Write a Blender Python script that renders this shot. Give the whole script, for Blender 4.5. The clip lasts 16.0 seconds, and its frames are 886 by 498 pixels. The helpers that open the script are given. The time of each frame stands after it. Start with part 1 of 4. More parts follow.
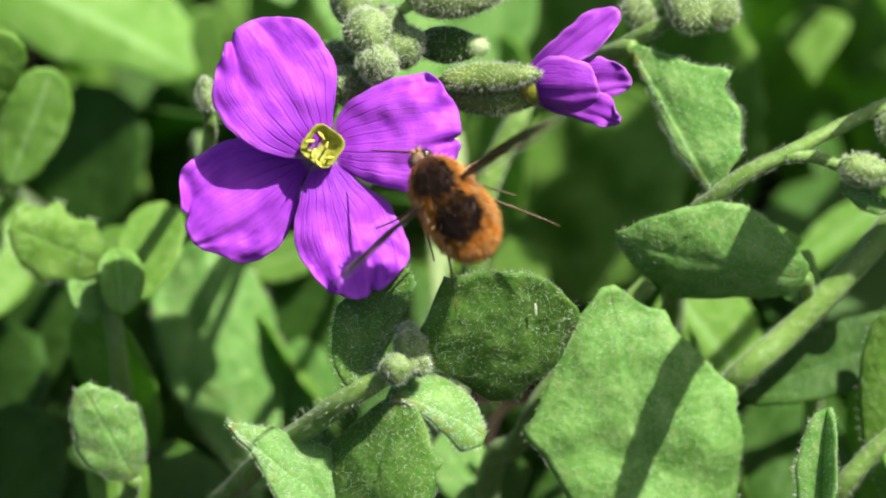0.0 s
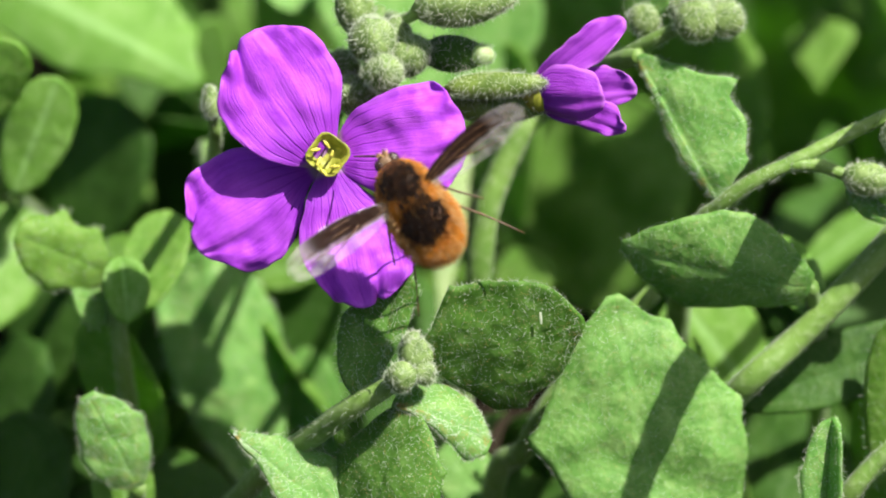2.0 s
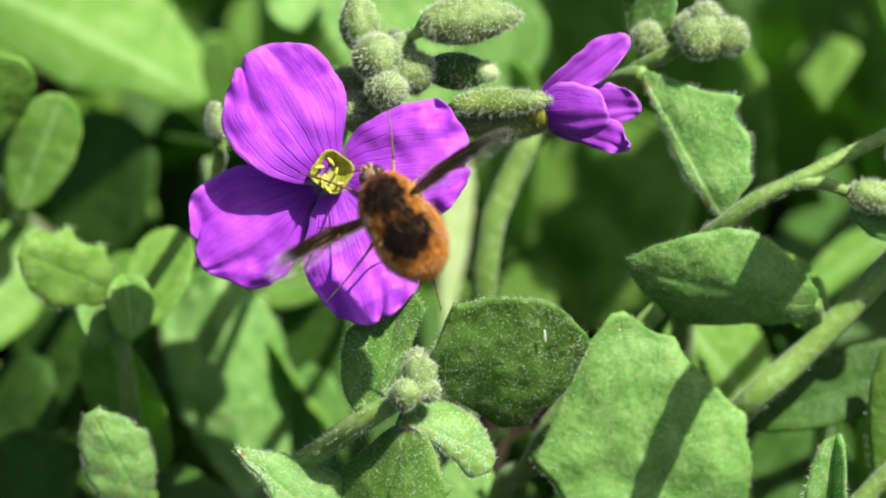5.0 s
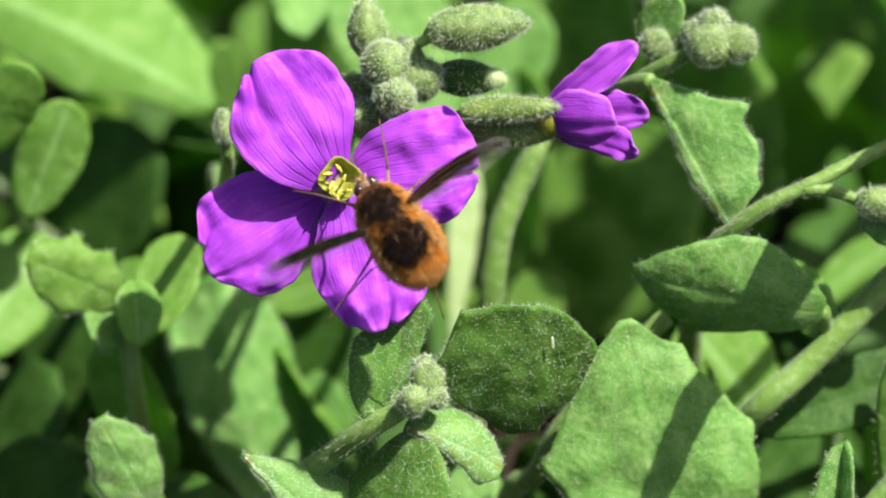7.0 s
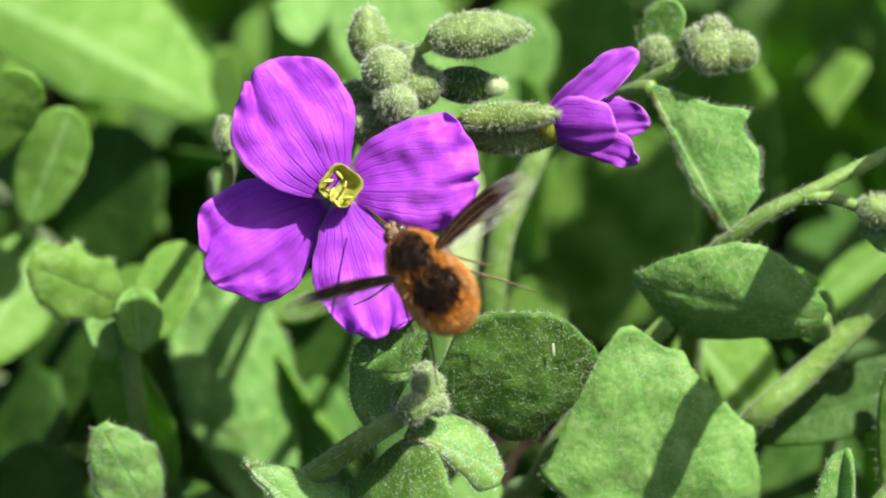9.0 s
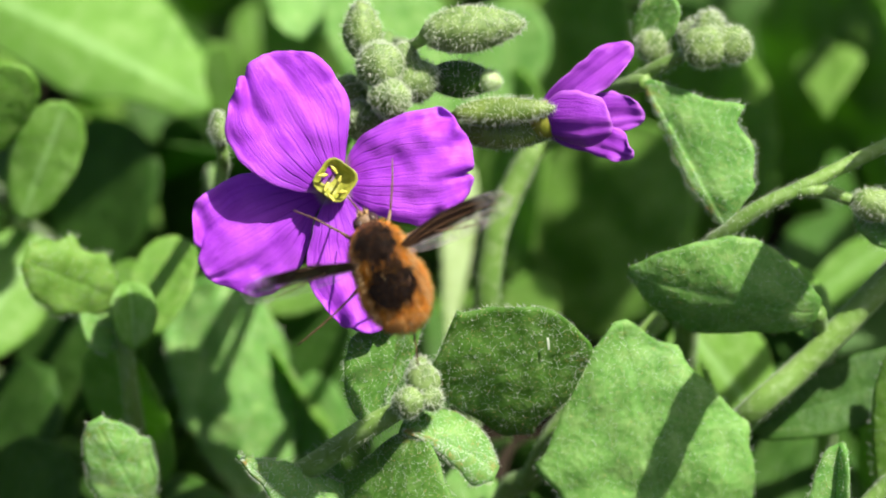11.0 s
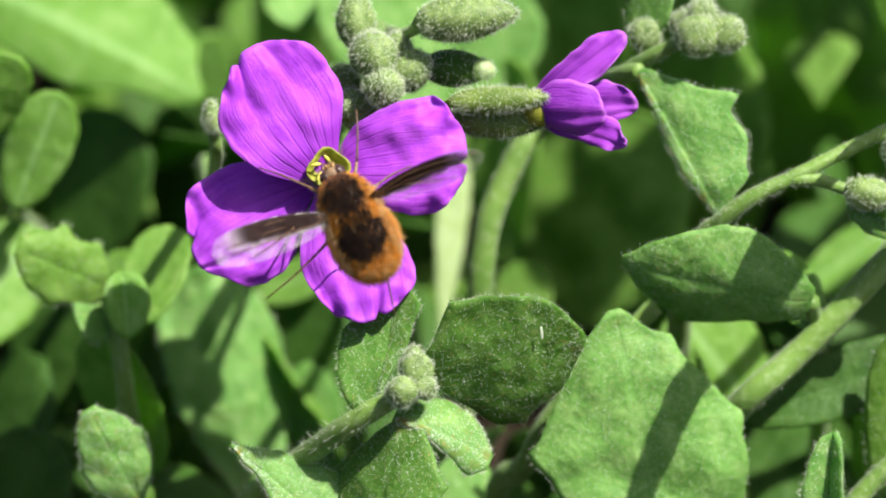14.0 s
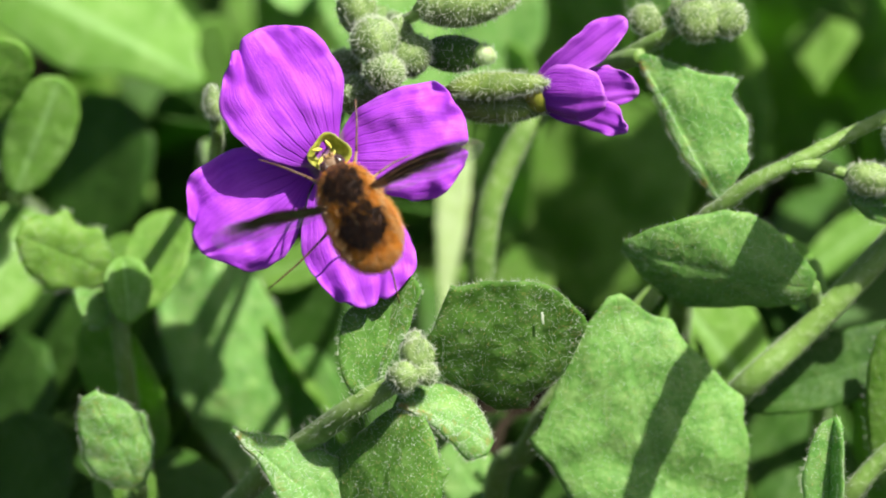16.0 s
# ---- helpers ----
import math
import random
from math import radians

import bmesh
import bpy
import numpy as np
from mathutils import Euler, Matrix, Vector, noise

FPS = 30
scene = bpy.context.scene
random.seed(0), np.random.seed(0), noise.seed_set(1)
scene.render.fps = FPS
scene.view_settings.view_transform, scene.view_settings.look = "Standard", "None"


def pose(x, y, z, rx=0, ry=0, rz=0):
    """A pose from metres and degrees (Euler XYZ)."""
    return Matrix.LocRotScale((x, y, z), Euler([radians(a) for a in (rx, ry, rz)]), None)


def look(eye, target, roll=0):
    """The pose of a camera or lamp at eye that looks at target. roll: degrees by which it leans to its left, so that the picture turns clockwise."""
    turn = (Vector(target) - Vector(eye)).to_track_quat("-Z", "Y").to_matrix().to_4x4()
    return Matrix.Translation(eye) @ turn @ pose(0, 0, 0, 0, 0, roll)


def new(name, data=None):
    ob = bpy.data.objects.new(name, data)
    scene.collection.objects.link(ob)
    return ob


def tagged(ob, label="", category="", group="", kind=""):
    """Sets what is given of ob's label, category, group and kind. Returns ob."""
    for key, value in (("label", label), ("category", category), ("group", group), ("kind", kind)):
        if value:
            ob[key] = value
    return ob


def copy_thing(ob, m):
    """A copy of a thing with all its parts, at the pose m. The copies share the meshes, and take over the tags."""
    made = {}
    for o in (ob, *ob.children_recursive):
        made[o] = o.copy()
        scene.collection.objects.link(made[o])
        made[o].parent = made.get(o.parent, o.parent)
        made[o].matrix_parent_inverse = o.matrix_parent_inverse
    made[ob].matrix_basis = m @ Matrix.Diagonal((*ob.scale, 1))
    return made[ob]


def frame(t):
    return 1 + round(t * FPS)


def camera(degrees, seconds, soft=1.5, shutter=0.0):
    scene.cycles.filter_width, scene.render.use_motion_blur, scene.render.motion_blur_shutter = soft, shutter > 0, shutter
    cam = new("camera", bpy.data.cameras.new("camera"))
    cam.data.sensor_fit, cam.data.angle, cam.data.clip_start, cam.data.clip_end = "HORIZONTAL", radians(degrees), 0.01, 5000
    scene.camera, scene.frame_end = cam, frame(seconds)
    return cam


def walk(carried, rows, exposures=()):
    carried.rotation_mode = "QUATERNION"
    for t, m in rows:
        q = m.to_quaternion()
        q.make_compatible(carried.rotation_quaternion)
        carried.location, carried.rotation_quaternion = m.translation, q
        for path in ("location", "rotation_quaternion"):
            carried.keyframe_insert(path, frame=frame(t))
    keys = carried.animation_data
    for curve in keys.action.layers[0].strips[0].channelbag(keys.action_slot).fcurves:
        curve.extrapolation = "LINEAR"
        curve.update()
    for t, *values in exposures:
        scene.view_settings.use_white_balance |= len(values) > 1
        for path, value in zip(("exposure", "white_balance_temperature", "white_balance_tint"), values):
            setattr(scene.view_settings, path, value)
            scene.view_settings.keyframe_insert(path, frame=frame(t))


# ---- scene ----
# The bank: u runs to the right, v up the slope, w out of it, in millimetres; its origin lies 60 mm above the soil.
PITCH = radians(40)
ORIGIN = Vector((0, 0, 0.06))
AXES = Matrix(((1, 0, 0), (0, math.sin(PITCH), -math.cos(PITCH)), (0, math.cos(PITCH), math.sin(PITCH))))
MM = 0.001


def on_bank(u, v, w):
    return ORIGIN + AXES @ Vector((u, v, w)) * MM


def way(u, v, w):
    return (AXES @ Vector((u, v, w))).normalized()


# ---- camera ----
EYE = on_bank(0, 0, 400)
cam = camera(8.6, 16.0, soft=2.0, shutter=0.5)
cam.data.dof.use_dof = True
cam.data.dof.focus_distance = 0.399
cam.data.dof.aperture_fstop = 23
PATH = [(0, look(EYE, on_bank(-0.000, 0.000, 0))), (0.5, look(EYE, on_bank(-0.234, 0.061, 0))),
        (1, look(EYE, on_bank(-0.119, 0.234, 0))), (1.5, look(EYE, on_bank(-0.349, 0.468, 0))),
        (2, look(EYE, on_bank(-0.353, 0.587, 0))), (2.5, look(EYE, on_bank(-0.468, 0.706, 0))),
        (3, look(EYE, on_bank(-0.410, 0.997, 0))), (3.5, look(EYE, on_bank(-0.587, 1.174, 0))),
        (4, look(EYE, on_bank(-0.529, 1.350, 0))), (6.5, look(EYE, on_bank(-0.997, 2.171, 0))),
        (7, look(EYE, on_bank(-1.174, 2.233, 0))), (7.5, look(EYE, on_bank(-1.465, 2.996, 0))),
        (8, look(EYE, on_bank(-1.350, 2.820, 0))), (8.5, look(EYE, on_bank(-1.174, 2.762, 0))),
        (9, look(EYE, on_bank(-1.231, 2.705, 0))), (11.5, look(EYE, on_bank(-0.821, 2.233, 0))),
        (12, look(EYE, on_bank(-0.825, 2.114, 0))), (12.5, look(EYE, on_bank(-0.706, 1.941, 0))),
        (13, look(EYE, on_bank(-0.587, 1.937, 0))), (13.5, look(EYE, on_bank(-0.644, 1.761, 0))),
        (14, look(EYE, on_bank(-0.410, 1.584, 0))), (14.5, look(EYE, on_bank(-0.410, 1.289, 0))),
        (15, look(EYE, on_bank(-0.526, 0.997, 0))), (15.5, look(EYE, on_bank(-0.234, 0.821, 0))),
        (16, look(EYE, on_bank(-0.472, 0.587, 0)))]
walk(cam, PATH)

# ---- light ----
SUN = way(0.42, 0.68, 0.60)
world = bpy.data.worlds.new("sky")
scene.world = world
world.use_nodes = True
sky = world.node_tree.nodes.new("ShaderNodeTexSky")
sky.sky_type = "NISHITA"
sky.sun_disc = False
sky.dust_density = 4.0
sky.ozone_density = 0.6
sky.sun_elevation = math.asin(SUN.z)
sky.sun_rotation = math.atan2(SUN.x, SUN.y)
back = world.node_tree.nodes["Background"]
back.inputs["Strength"].default_value = 0.058
world.node_tree.links.new(sky.outputs[0], back.inputs["Color"])
sun = new("sun", bpy.data.lights.new("sun", "SUN"))
sun.data.energy = 5.0
sun.data.angle = radians(0.5)
sun.data.color = (1.0, 0.95, 0.86)
sun.matrix_world = look(ORIGIN + SUN * 2, ORIGIN)
scene.view_settings.exposure = 1.10


# ---- materials ----
class Nodes:
    """A short hand for node trees, with coordinates in millimetres."""

    def __init__(self, name):
        self.material = bpy.data.materials.new(name)
        self.material.use_nodes = True
        self.tree = self.material.node_tree
        self.tree.nodes.clear()
        self.out = self.add("ShaderNodeOutputMaterial")
        where = self.add("ShaderNodeTexCoord")
        self.uv = where.outputs["UV"]
        self.mm = self.vmath("SCALE", where.outputs["Object"], scale=1000.0)
        self.random = self.add("ShaderNodeObjectInfo").outputs["Random"]
        self.island = self.add("ShaderNodeNewGeometry").outputs["Random Per Island"]

    def add(self, kind):
        return self.tree.nodes.new(kind)

    def put(self, socket, value):
        if isinstance(value, bpy.types.NodeSocket):
            self.tree.links.new(value, socket)
        elif isinstance(value, tuple) and len(value) == 3 and socket.type == "RGBA":
            socket.default_value = (*value, 1)
        else:
            socket.default_value = value

    def vmath(self, kind, a, b=None, scale=None):
        n = self.add("ShaderNodeVectorMath")
        n.operation = kind
        self.put(n.inputs[0], a)
        if b is not None:
            self.put(n.inputs[1], b)
        if scale is not None:
            n.inputs["Scale"].default_value = scale
        return n.outputs[0]

    def math(self, kind, a, b=0.0, clamp=False):
        n = self.add("ShaderNodeMath")
        n.operation, n.use_clamp = kind, clamp
        self.put(n.inputs[0], a)
        self.put(n.inputs[1], b)
        return n.outputs[0]

    def split(self, v):
        n = self.add("ShaderNodeSeparateXYZ")
        self.put(n.inputs[0], v)
        return n.outputs

    def join(self, x, y, z=0.0):
        n = self.add("ShaderNodeCombineXYZ")
        for s, a in zip(n.inputs, (x, y, z)):
            self.put(s, a)
        return n.outputs[0]

    def noise(self, scale, detail=3.0, where=None, rough=0.55):
        n = self.add("ShaderNodeTexNoise")
        self.put(n.inputs["Vector"], where or self.mm)
        n.inputs["Scale"].default_value, n.inputs["Detail"].default_value = scale, detail
        n.inputs["Roughness"].default_value = rough
        return n.outputs["Fac"]

    def cells(self, scale, where=None):
        n = self.add("ShaderNodeTexVoronoi")
        self.put(n.inputs["Vector"], where or self.mm)
        n.inputs["Scale"].default_value = scale
        return n.outputs["Distance"]

    def ramp(self, fac, low, high, a=0.0, b=1.0):
        n = self.add("ShaderNodeMapRange")
        n.interpolation_type = "SMOOTHSTEP"
        self.put(n.inputs["Value"], fac)
        for s, x in zip(("From Min", "From Max", "To Min", "To Max"), (low, high, a, b)):
            n.inputs[s].default_value = x
        return n.outputs[0]

    def mix(self, fac, a, b, kind="MIX"):
        n = self.add("ShaderNodeMix")
        n.data_type, n.blend_type = "RGBA", kind
        self.put(n.inputs[0], fac)
        self.put(n.inputs[6], a)
        self.put(n.inputs[7], b)
        return n.outputs[2]

    def bump(self, height, strength=0.4, distance=0.0002):
        n = self.add("ShaderNodeBump")
        n.inputs["Strength"].default_value, n.inputs["Distance"].default_value = strength, distance
        self.put(n.inputs["Height"], height)
        return n.outputs[0]

    def glossy(self, colour, rough=0.5, normal=None, metal=0.0, sheen=0.0, specular=0.5):
        n = self.add("ShaderNodeBsdfPrincipled")
        self.put(n.inputs["Base Color"], colour)
        self.put(n.inputs["Roughness"], rough)
        n.inputs["Metallic"].default_value = metal
        n.inputs["Sheen Weight"].default_value = sheen
        n.inputs["Specular IOR Level"].default_value = specular
        if normal is not None:
            self.put(n.inputs["Normal"], normal)
        return n.outputs[0]

    def through_light(self, colour, normal=None):
        n = self.add("ShaderNodeBsdfTranslucent")
        self.put(n.inputs["Color"], colour)
        if normal is not None:
            self.put(n.inputs["Normal"], normal)
        return n.outputs[0]

    def clear(self):
        return self.add("ShaderNodeBsdfTransparent").outputs[0]

    def blend(self, fac, a, b):
        n = self.add("ShaderNodeMixShader")
        self.put(n.inputs[0], fac)
        self.put(n.inputs[1], a)
        self.put(n.inputs[2], b)
        return n.outputs[0]

    def done(self, shader):
        self.tree.links.new(shader, self.out.inputs["Surface"])
        return self.material


def leaf_material(name, deep, pale, hoar, sheer, speckle=0.5, ribbed=0.16, thin=0.47):
    n = Nodes(name)
    u, v, _ = n.split(n.uv)
    off = n.math("ABSOLUTE", n.math("SUBTRACT", u, 0.5))
    rib = n.ramp(off, 0.012, 0.045 + 0.12 * max(0.0, ribbed - 0.16), 1.0, 0.0)
    side = n.math("SINE", n.math("MULTIPLY", n.math("SUBTRACT", v, n.math("MULTIPLY", off, 0.7)), 40.0))
    side = n.math("MULTIPLY", n.ramp(side, 0.86, 1.0), 0.16)
    vein = n.math("MAXIMUM", rib, side)
    blotch = n.noise(0.22, 4.0)
    grain = n.noise(2.4, 5.0)
    net = n.cells(1.3)
    dots = n.ramp(n.cells(4.6), 0.14, 0.30, 1.0, 0.0)
    dots = n.math("MULTIPLY", dots, n.ramp(n.noise(0.8), 0.25, 0.55))
    colour = n.mix(n.ramp(blotch, 0.34, 0.66), deep, pale)
    colour = n.mix(n.ramp(n.noise(0.75, 4.0), 0.46, 0.70, 0.0, 0.7), colour, hoar)
    colour = n.mix(n.math("MULTIPLY", n.random, 0.35), colour, tuple(c * f for c, f in zip(deep, (1.25, 0.9, 0.8))))
    colour = n.mix(n.ramp(grain, 0.35, 0.75, 0.0, 0.45), colour, hoar)
    colour = n.mix(n.math("MULTIPLY", vein, ribbed), colour, tuple(min(1, 1.35 * c + 0.02 + 0.2 * (ribbed > 0.2)) for c in pale))
    colour = n.mix(n.math("MULTIPLY", dots, speckle), colour, n.mix(n.ramp(n.noise(1.9, 1.0), 0.4, 0.6), (0.66, 0.70, 0.58), (0.50, 0.42, 0.20)))
    height = n.math("ADD", n.math("MULTIPLY", grain, 0.6), n.math("MULTIPLY", net, 0.5))
    height = n.math("ADD", height, n.math("MULTIPLY", n.noise(0.4, 2.0), 1.2))
    height = n.math("SUBTRACT", height, n.math("MULTIPLY", vein, 0.3))
    normal = n.bump(height, 0.42, 0.00028)
    body = n.glossy(colour, n.ramp(grain, 0.3, 0.7, 0.45, 0.62), normal, sheen=0.0, specular=0.22)
    glow = n.through_light(n.mix(0.6, colour, sheer), normal)
    return n.done(n.blend(thin, body, glow))


LEAF = leaf_material("hoary_leaf", (0.085, 0.225, 0.022), (0.175, 0.365, 0.056), (0.28, 0.47, 0.11), (0.27, 0.54, 0.02), 0.45)
LEAF_GREY = leaf_material("grey_leaf", (0.088, 0.25, 0.042), (0.175, 0.40, 0.088), (0.32, 0.53, 0.165), (0.20, 0.48, 0.03), 0.5, thin=0.42)
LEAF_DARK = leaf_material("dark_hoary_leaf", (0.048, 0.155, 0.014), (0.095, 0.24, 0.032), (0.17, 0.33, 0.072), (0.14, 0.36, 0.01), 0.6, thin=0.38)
LEAF_LIME = leaf_material("lime_leaf", (0.115, 0.29, 0.030), (0.195, 0.41, 0.070), (0.31, 0.51, 0.16), (0.28, 0.53, 0.03), 0.1, ribbed=0.38)
# leaf green with the shade inside the mat put into its colours
LEAF_SHADED = leaf_material("shaded_leaf", (0.026, 0.090, 0.009), (0.055, 0.15, 0.020), (0.085, 0.19, 0.035), (0.09, 0.25, 0.01), 0.25)
# brightened leaf green: full sun is put into the colour; also pale bud tips
LEAF_SUN_PALE = leaf_material("sun_pale_leaf", (0.38, 0.56, 0.22), (0.52, 0.70, 0.36), (0.66, 0.80, 0.50), (0.4, 0.62, 0.15), 0.0)


def stem_material():
    n = Nodes("stem_skin")
    grain = n.noise(1.6, 4.0)
    colour = n.mix(n.ramp(n.noise(0.15), 0.3, 0.7), (0.085, 0.175, 0.025), (0.16, 0.28, 0.05))
    colour = n.mix(n.ramp(grain, 0.45, 0.8, 0, 0.4), colour, (0.40, 0.48, 0.26))
    normal = n.bump(grain, 0.5, 0.0002)
    return n.done(n.blend(0.15, n.glossy(colour, 0.5, normal, sheen=0.15, specular=0.35), n.through_light((0.3, 0.45, 0.05))))


def hair_material():
    n = Nodes("plant_hair")
    colour = n.mix(n.island, (0.74, 0.80, 0.64), (0.88, 0.92, 0.82))
    return n.done(n.blend(0.6, n.glossy(colour, 0.4, specular=0.6), n.through_light(colour)))


def star_material():
    """Star-shaped hairs: most of them white, some withered to tan."""
    n = Nodes("star_hair")
    colour = n.mix(n.island, (0.70, 0.80, 0.60), (0.90, 0.93, 0.86))
    colour = n.mix(n.ramp(n.noise(1.7, 1.0), 0.53, 0.60), colour, (0.55, 0.38, 0.12))
    return n.done(n.blend(0.5, n.glossy(colour, 0.35, specular=0.6), n.through_light(colour)))


def petal_material(name, deep=1.0, rim=0.0):
    n = Nodes(name)
    u, v, _ = n.split(n.uv)
    wob = n.math("MULTIPLY", n.math("SUBTRACT", n.noise(0.30, 3.0), 0.5), 0.09)
    x = n.math("ADD", u, wob)
    fan = n.math("ABSOLUTE", n.math("SINE", n.math("MULTIPLY", x, 29.0)))
    fork = n.math("ABSOLUTE", n.math("COSINE", n.math("MULTIPLY", x, 29.0)))
    fine = n.math("ABSOLUTE", n.math("SINE", n.math("MULTIPLY", x, 88.0)))
    main = n.math("MULTIPLY", n.math("MULTIPLY", n.ramp(fan, 0.0, 0.42, 1.0, 0.0), n.ramp(n.noise(0.4, 2.0), 0.3, 0.6, 0.35, 1.0)), n.ramp(v, 0.12, 0.62, 1.0, 0.06))
    side = n.math("MULTIPLY", n.math("MULTIPLY", n.ramp(fork, 0.0, 0.24, 0.4, 0.0), n.ramp(n.noise(0.55, 2.0), 0.45, 0.62)), n.math("MULTIPLY", n.ramp(v, 0.3, 0.45), n.ramp(v, 0.6, 0.95, 1.0, 0.0)))
    thread = n.math("MULTIPLY", n.math("MULTIPLY", n.ramp(fine, 0.0, 0.35, 0.5, 0.0), n.ramp(n.noise(0.5, 2.0), 0.3, 0.62)), n.ramp(v, 0.2, 0.9, 0.7, 0.15))
    vein = n.math("ADD", n.math("MAXIMUM", main, side), thread, clamp=True)
    streak = n.noise(1.0, 4.0, n.join(n.math("MULTIPLY", x, 20.0), n.math("MULTIPLY", v, 2.4)))
    crepe = n.noise(2.2, 5.0)
    colour = n.mix(n.ramp(streak, 0.3, 0.72), (0.30, 0.034, 0.55), (0.44, 0.066, 0.70))
    colour = n.mix(n.ramp(n.noise(0.25, 3.0), 0.38, 0.7, 0, 0.6), colour, (0.55, 0.11, 0.77))
    colour = n.mix(n.ramp(crepe, 0.45, 0.75, 0, 0.35), colour, (0.50, 0.10, 0.74))
    colour = n.mix(n.math("MULTIPLY", vein, 0.62), colour, (0.12, 0.006, 0.27))
    edge = n.math("MAXIMUM", n.ramp(v, 0.93, 0.99), n.ramp(n.math("ABSOLUTE", n.math("SUBTRACT", u, 0.5)), 0.43, 0.49))
    colour = n.mix(n.math("MULTIPLY", edge, 0.25 + rim), colour, (0.66, 0.20, 0.86))
    colour = n.mix(n.ramp(v, 0.10, 0.50, 0.55, 0.0), colour, (0.21, 0.020, 0.44))
    colour = n.mix(n.ramp(v, 0.02, 0.08, 0.7, 0.0), colour, (0.50, 0.42, 0.30))
    colour = n.mix(1.0, colour, (deep, deep, deep), "MULTIPLY")
    height = n.math("SUBTRACT", n.math("ADD", n.math("MULTIPLY", streak, 0.55), n.math("MULTIPLY", crepe, 0.4)), n.math("MULTIPLY", vein, 0.6))
    normal = n.bump(height, 0.5, 0.00022)
    body = n.glossy(colour, 0.5, normal, sheen=0.0, specular=0.2)
    return n.done(n.blend(0.26, body, n.through_light(n.mix(0.5, colour, (0.6 * deep, 0.10 * deep, 0.95 * deep)), normal)))


def plain_material(name, a, b, scale, rough=0.5, bump=0.4, sheer=0.0, specular=0.4, sheen=0.0):
    n = Nodes(name)
    grain = n.noise(scale, 4.0)
    colour = n.mix(n.ramp(grain, 0.3, 0.7), a, b)
    body = n.glossy(colour, rough, n.bump(grain, bump, 0.0002), specular=specular, sheen=sheen)
    return n.done(n.blend(sheer, body, n.through_light(colour)) if sheer else body)


def fur_material(name, a, b):
    n = Nodes(name)
    colour = n.mix(n.island, a, b)
    return n.done(n.blend(0.25, n.glossy(colour, 0.45, specular=0.35), n.through_light(colour)))


def wing_material():
    n = Nodes("fly_wing")
    u, v, _ = n.split(n.uv)
    smoky = n.math("ADD", n.math("ADD", u, n.math("MULTIPLY", v, 0.22)), n.math("MULTIPLY", n.math("SUBTRACT", n.noise(0.8), 0.5), 0.25))
    dark = n.math("MULTIPLY", n.ramp(smoky, 0.56, 0.82, 1.0, 0.0), n.ramp(v, 0.66, 0.95, 1.0, 0.1))
    membrane = n.ramp(n.noise(1.2), 0.3, 0.7, 0.05, 0.19)
    solid = n.math("MAXIMUM", n.math("MULTIPLY", dark, 0.95), membrane)
    colour = n.mix(dark, (0.66, 0.60, 0.60), (0.024, 0.012, 0.008))
    return n.done(n.blend(solid, n.clear(), n.glossy(colour, 0.28, n.bump(n.cells(1.2), 0.6, 0.0002), specular=0.5)))


STEM = stem_material()
HAIR = hair_material()
STAR = star_material()
PETAL = petal_material("violet_petal", 0.93)
PETAL_YOUNG = petal_material("deep_violet_petal", 0.72, 0.5)
THROAT = plain_material("flower_throat", (0.24, 0.27, 0.025), (0.42, 0.42, 0.06), 1.5, 0.5, sheer=0.3)
ANTHER = plain_material("yellow_anther", (0.52, 0.46, 0.04), (0.66, 0.60, 0.12), 4.0, 0.7)
FILAMENT = plain_material("pale_filament", (0.50, 0.58, 0.16), (0.66, 0.70, 0.34), 3.0, 0.5, sheer=0.3)
SEPAL = plain_material("green_sepal", (0.08, 0.14, 0.02), (0.17, 0.25, 0.045), 0.8, 0.5, sheer=0.2)
BUD = plain_material("hoary_bud", (0.085, 0.155, 0.030), (0.21, 0.30, 0.095), 1.2, 0.6, 0.6, sheer=0.12)
FUR_TAWNY = fur_material("tawny_fur", (0.50, 0.17, 0.014), (0.82, 0.36, 0.042))
FUR_PALE = fur_material("pale_fur", (0.62, 0.36, 0.12), (0.85, 0.62, 0.32))
FUR_DARK = fur_material("dark_fur", (0.006, 0.003, 0.002), (0.022, 0.009, 0.004))
HIDE = plain_material("fly_hide", (0.05, 0.02, 0.008), (0.12, 0.045, 0.015), 2.0, 0.5)
EYE_SKIN = plain_material("fly_eye", (0.02, 0.010, 0.008), (0.045, 0.02, 0.014), 6.0, 0.2, specular=0.6)
FACE = plain_material("fly_face", (0.12, 0.07, 0.035), (0.22, 0.14, 0.08), 4.0, 0.6)
LEG = plain_material("fly_leg", (0.06, 0.03, 0.015), (0.14, 0.075, 0.035), 3.0, 0.4)
LEG_PALE = plain_material("fly_leg_pale", (0.14, 0.08, 0.035), (0.22, 0.13, 0.06), 3.0, 0.4)
WING = wing_material()


def soil_material():
    n = Nodes("soil")
    a, b = n.noise(0.05, 6.0), n.noise(0.9, 5.0)
    colour = n.mix(n.ramp(a, 0.3, 0.7), (0.012, 0.009, 0.005), (0.036, 0.026, 0.015))
    colour = n.mix(n.ramp(b, 0.5, 0.8, 0, 0.5), colour, (0.06, 0.045, 0.028))
    return n.done(n.glossy(colour, 0.9, n.bump(n.math("ADD", a, b), 0.9, 0.002), specular=0.2))


SOIL = soil_material()


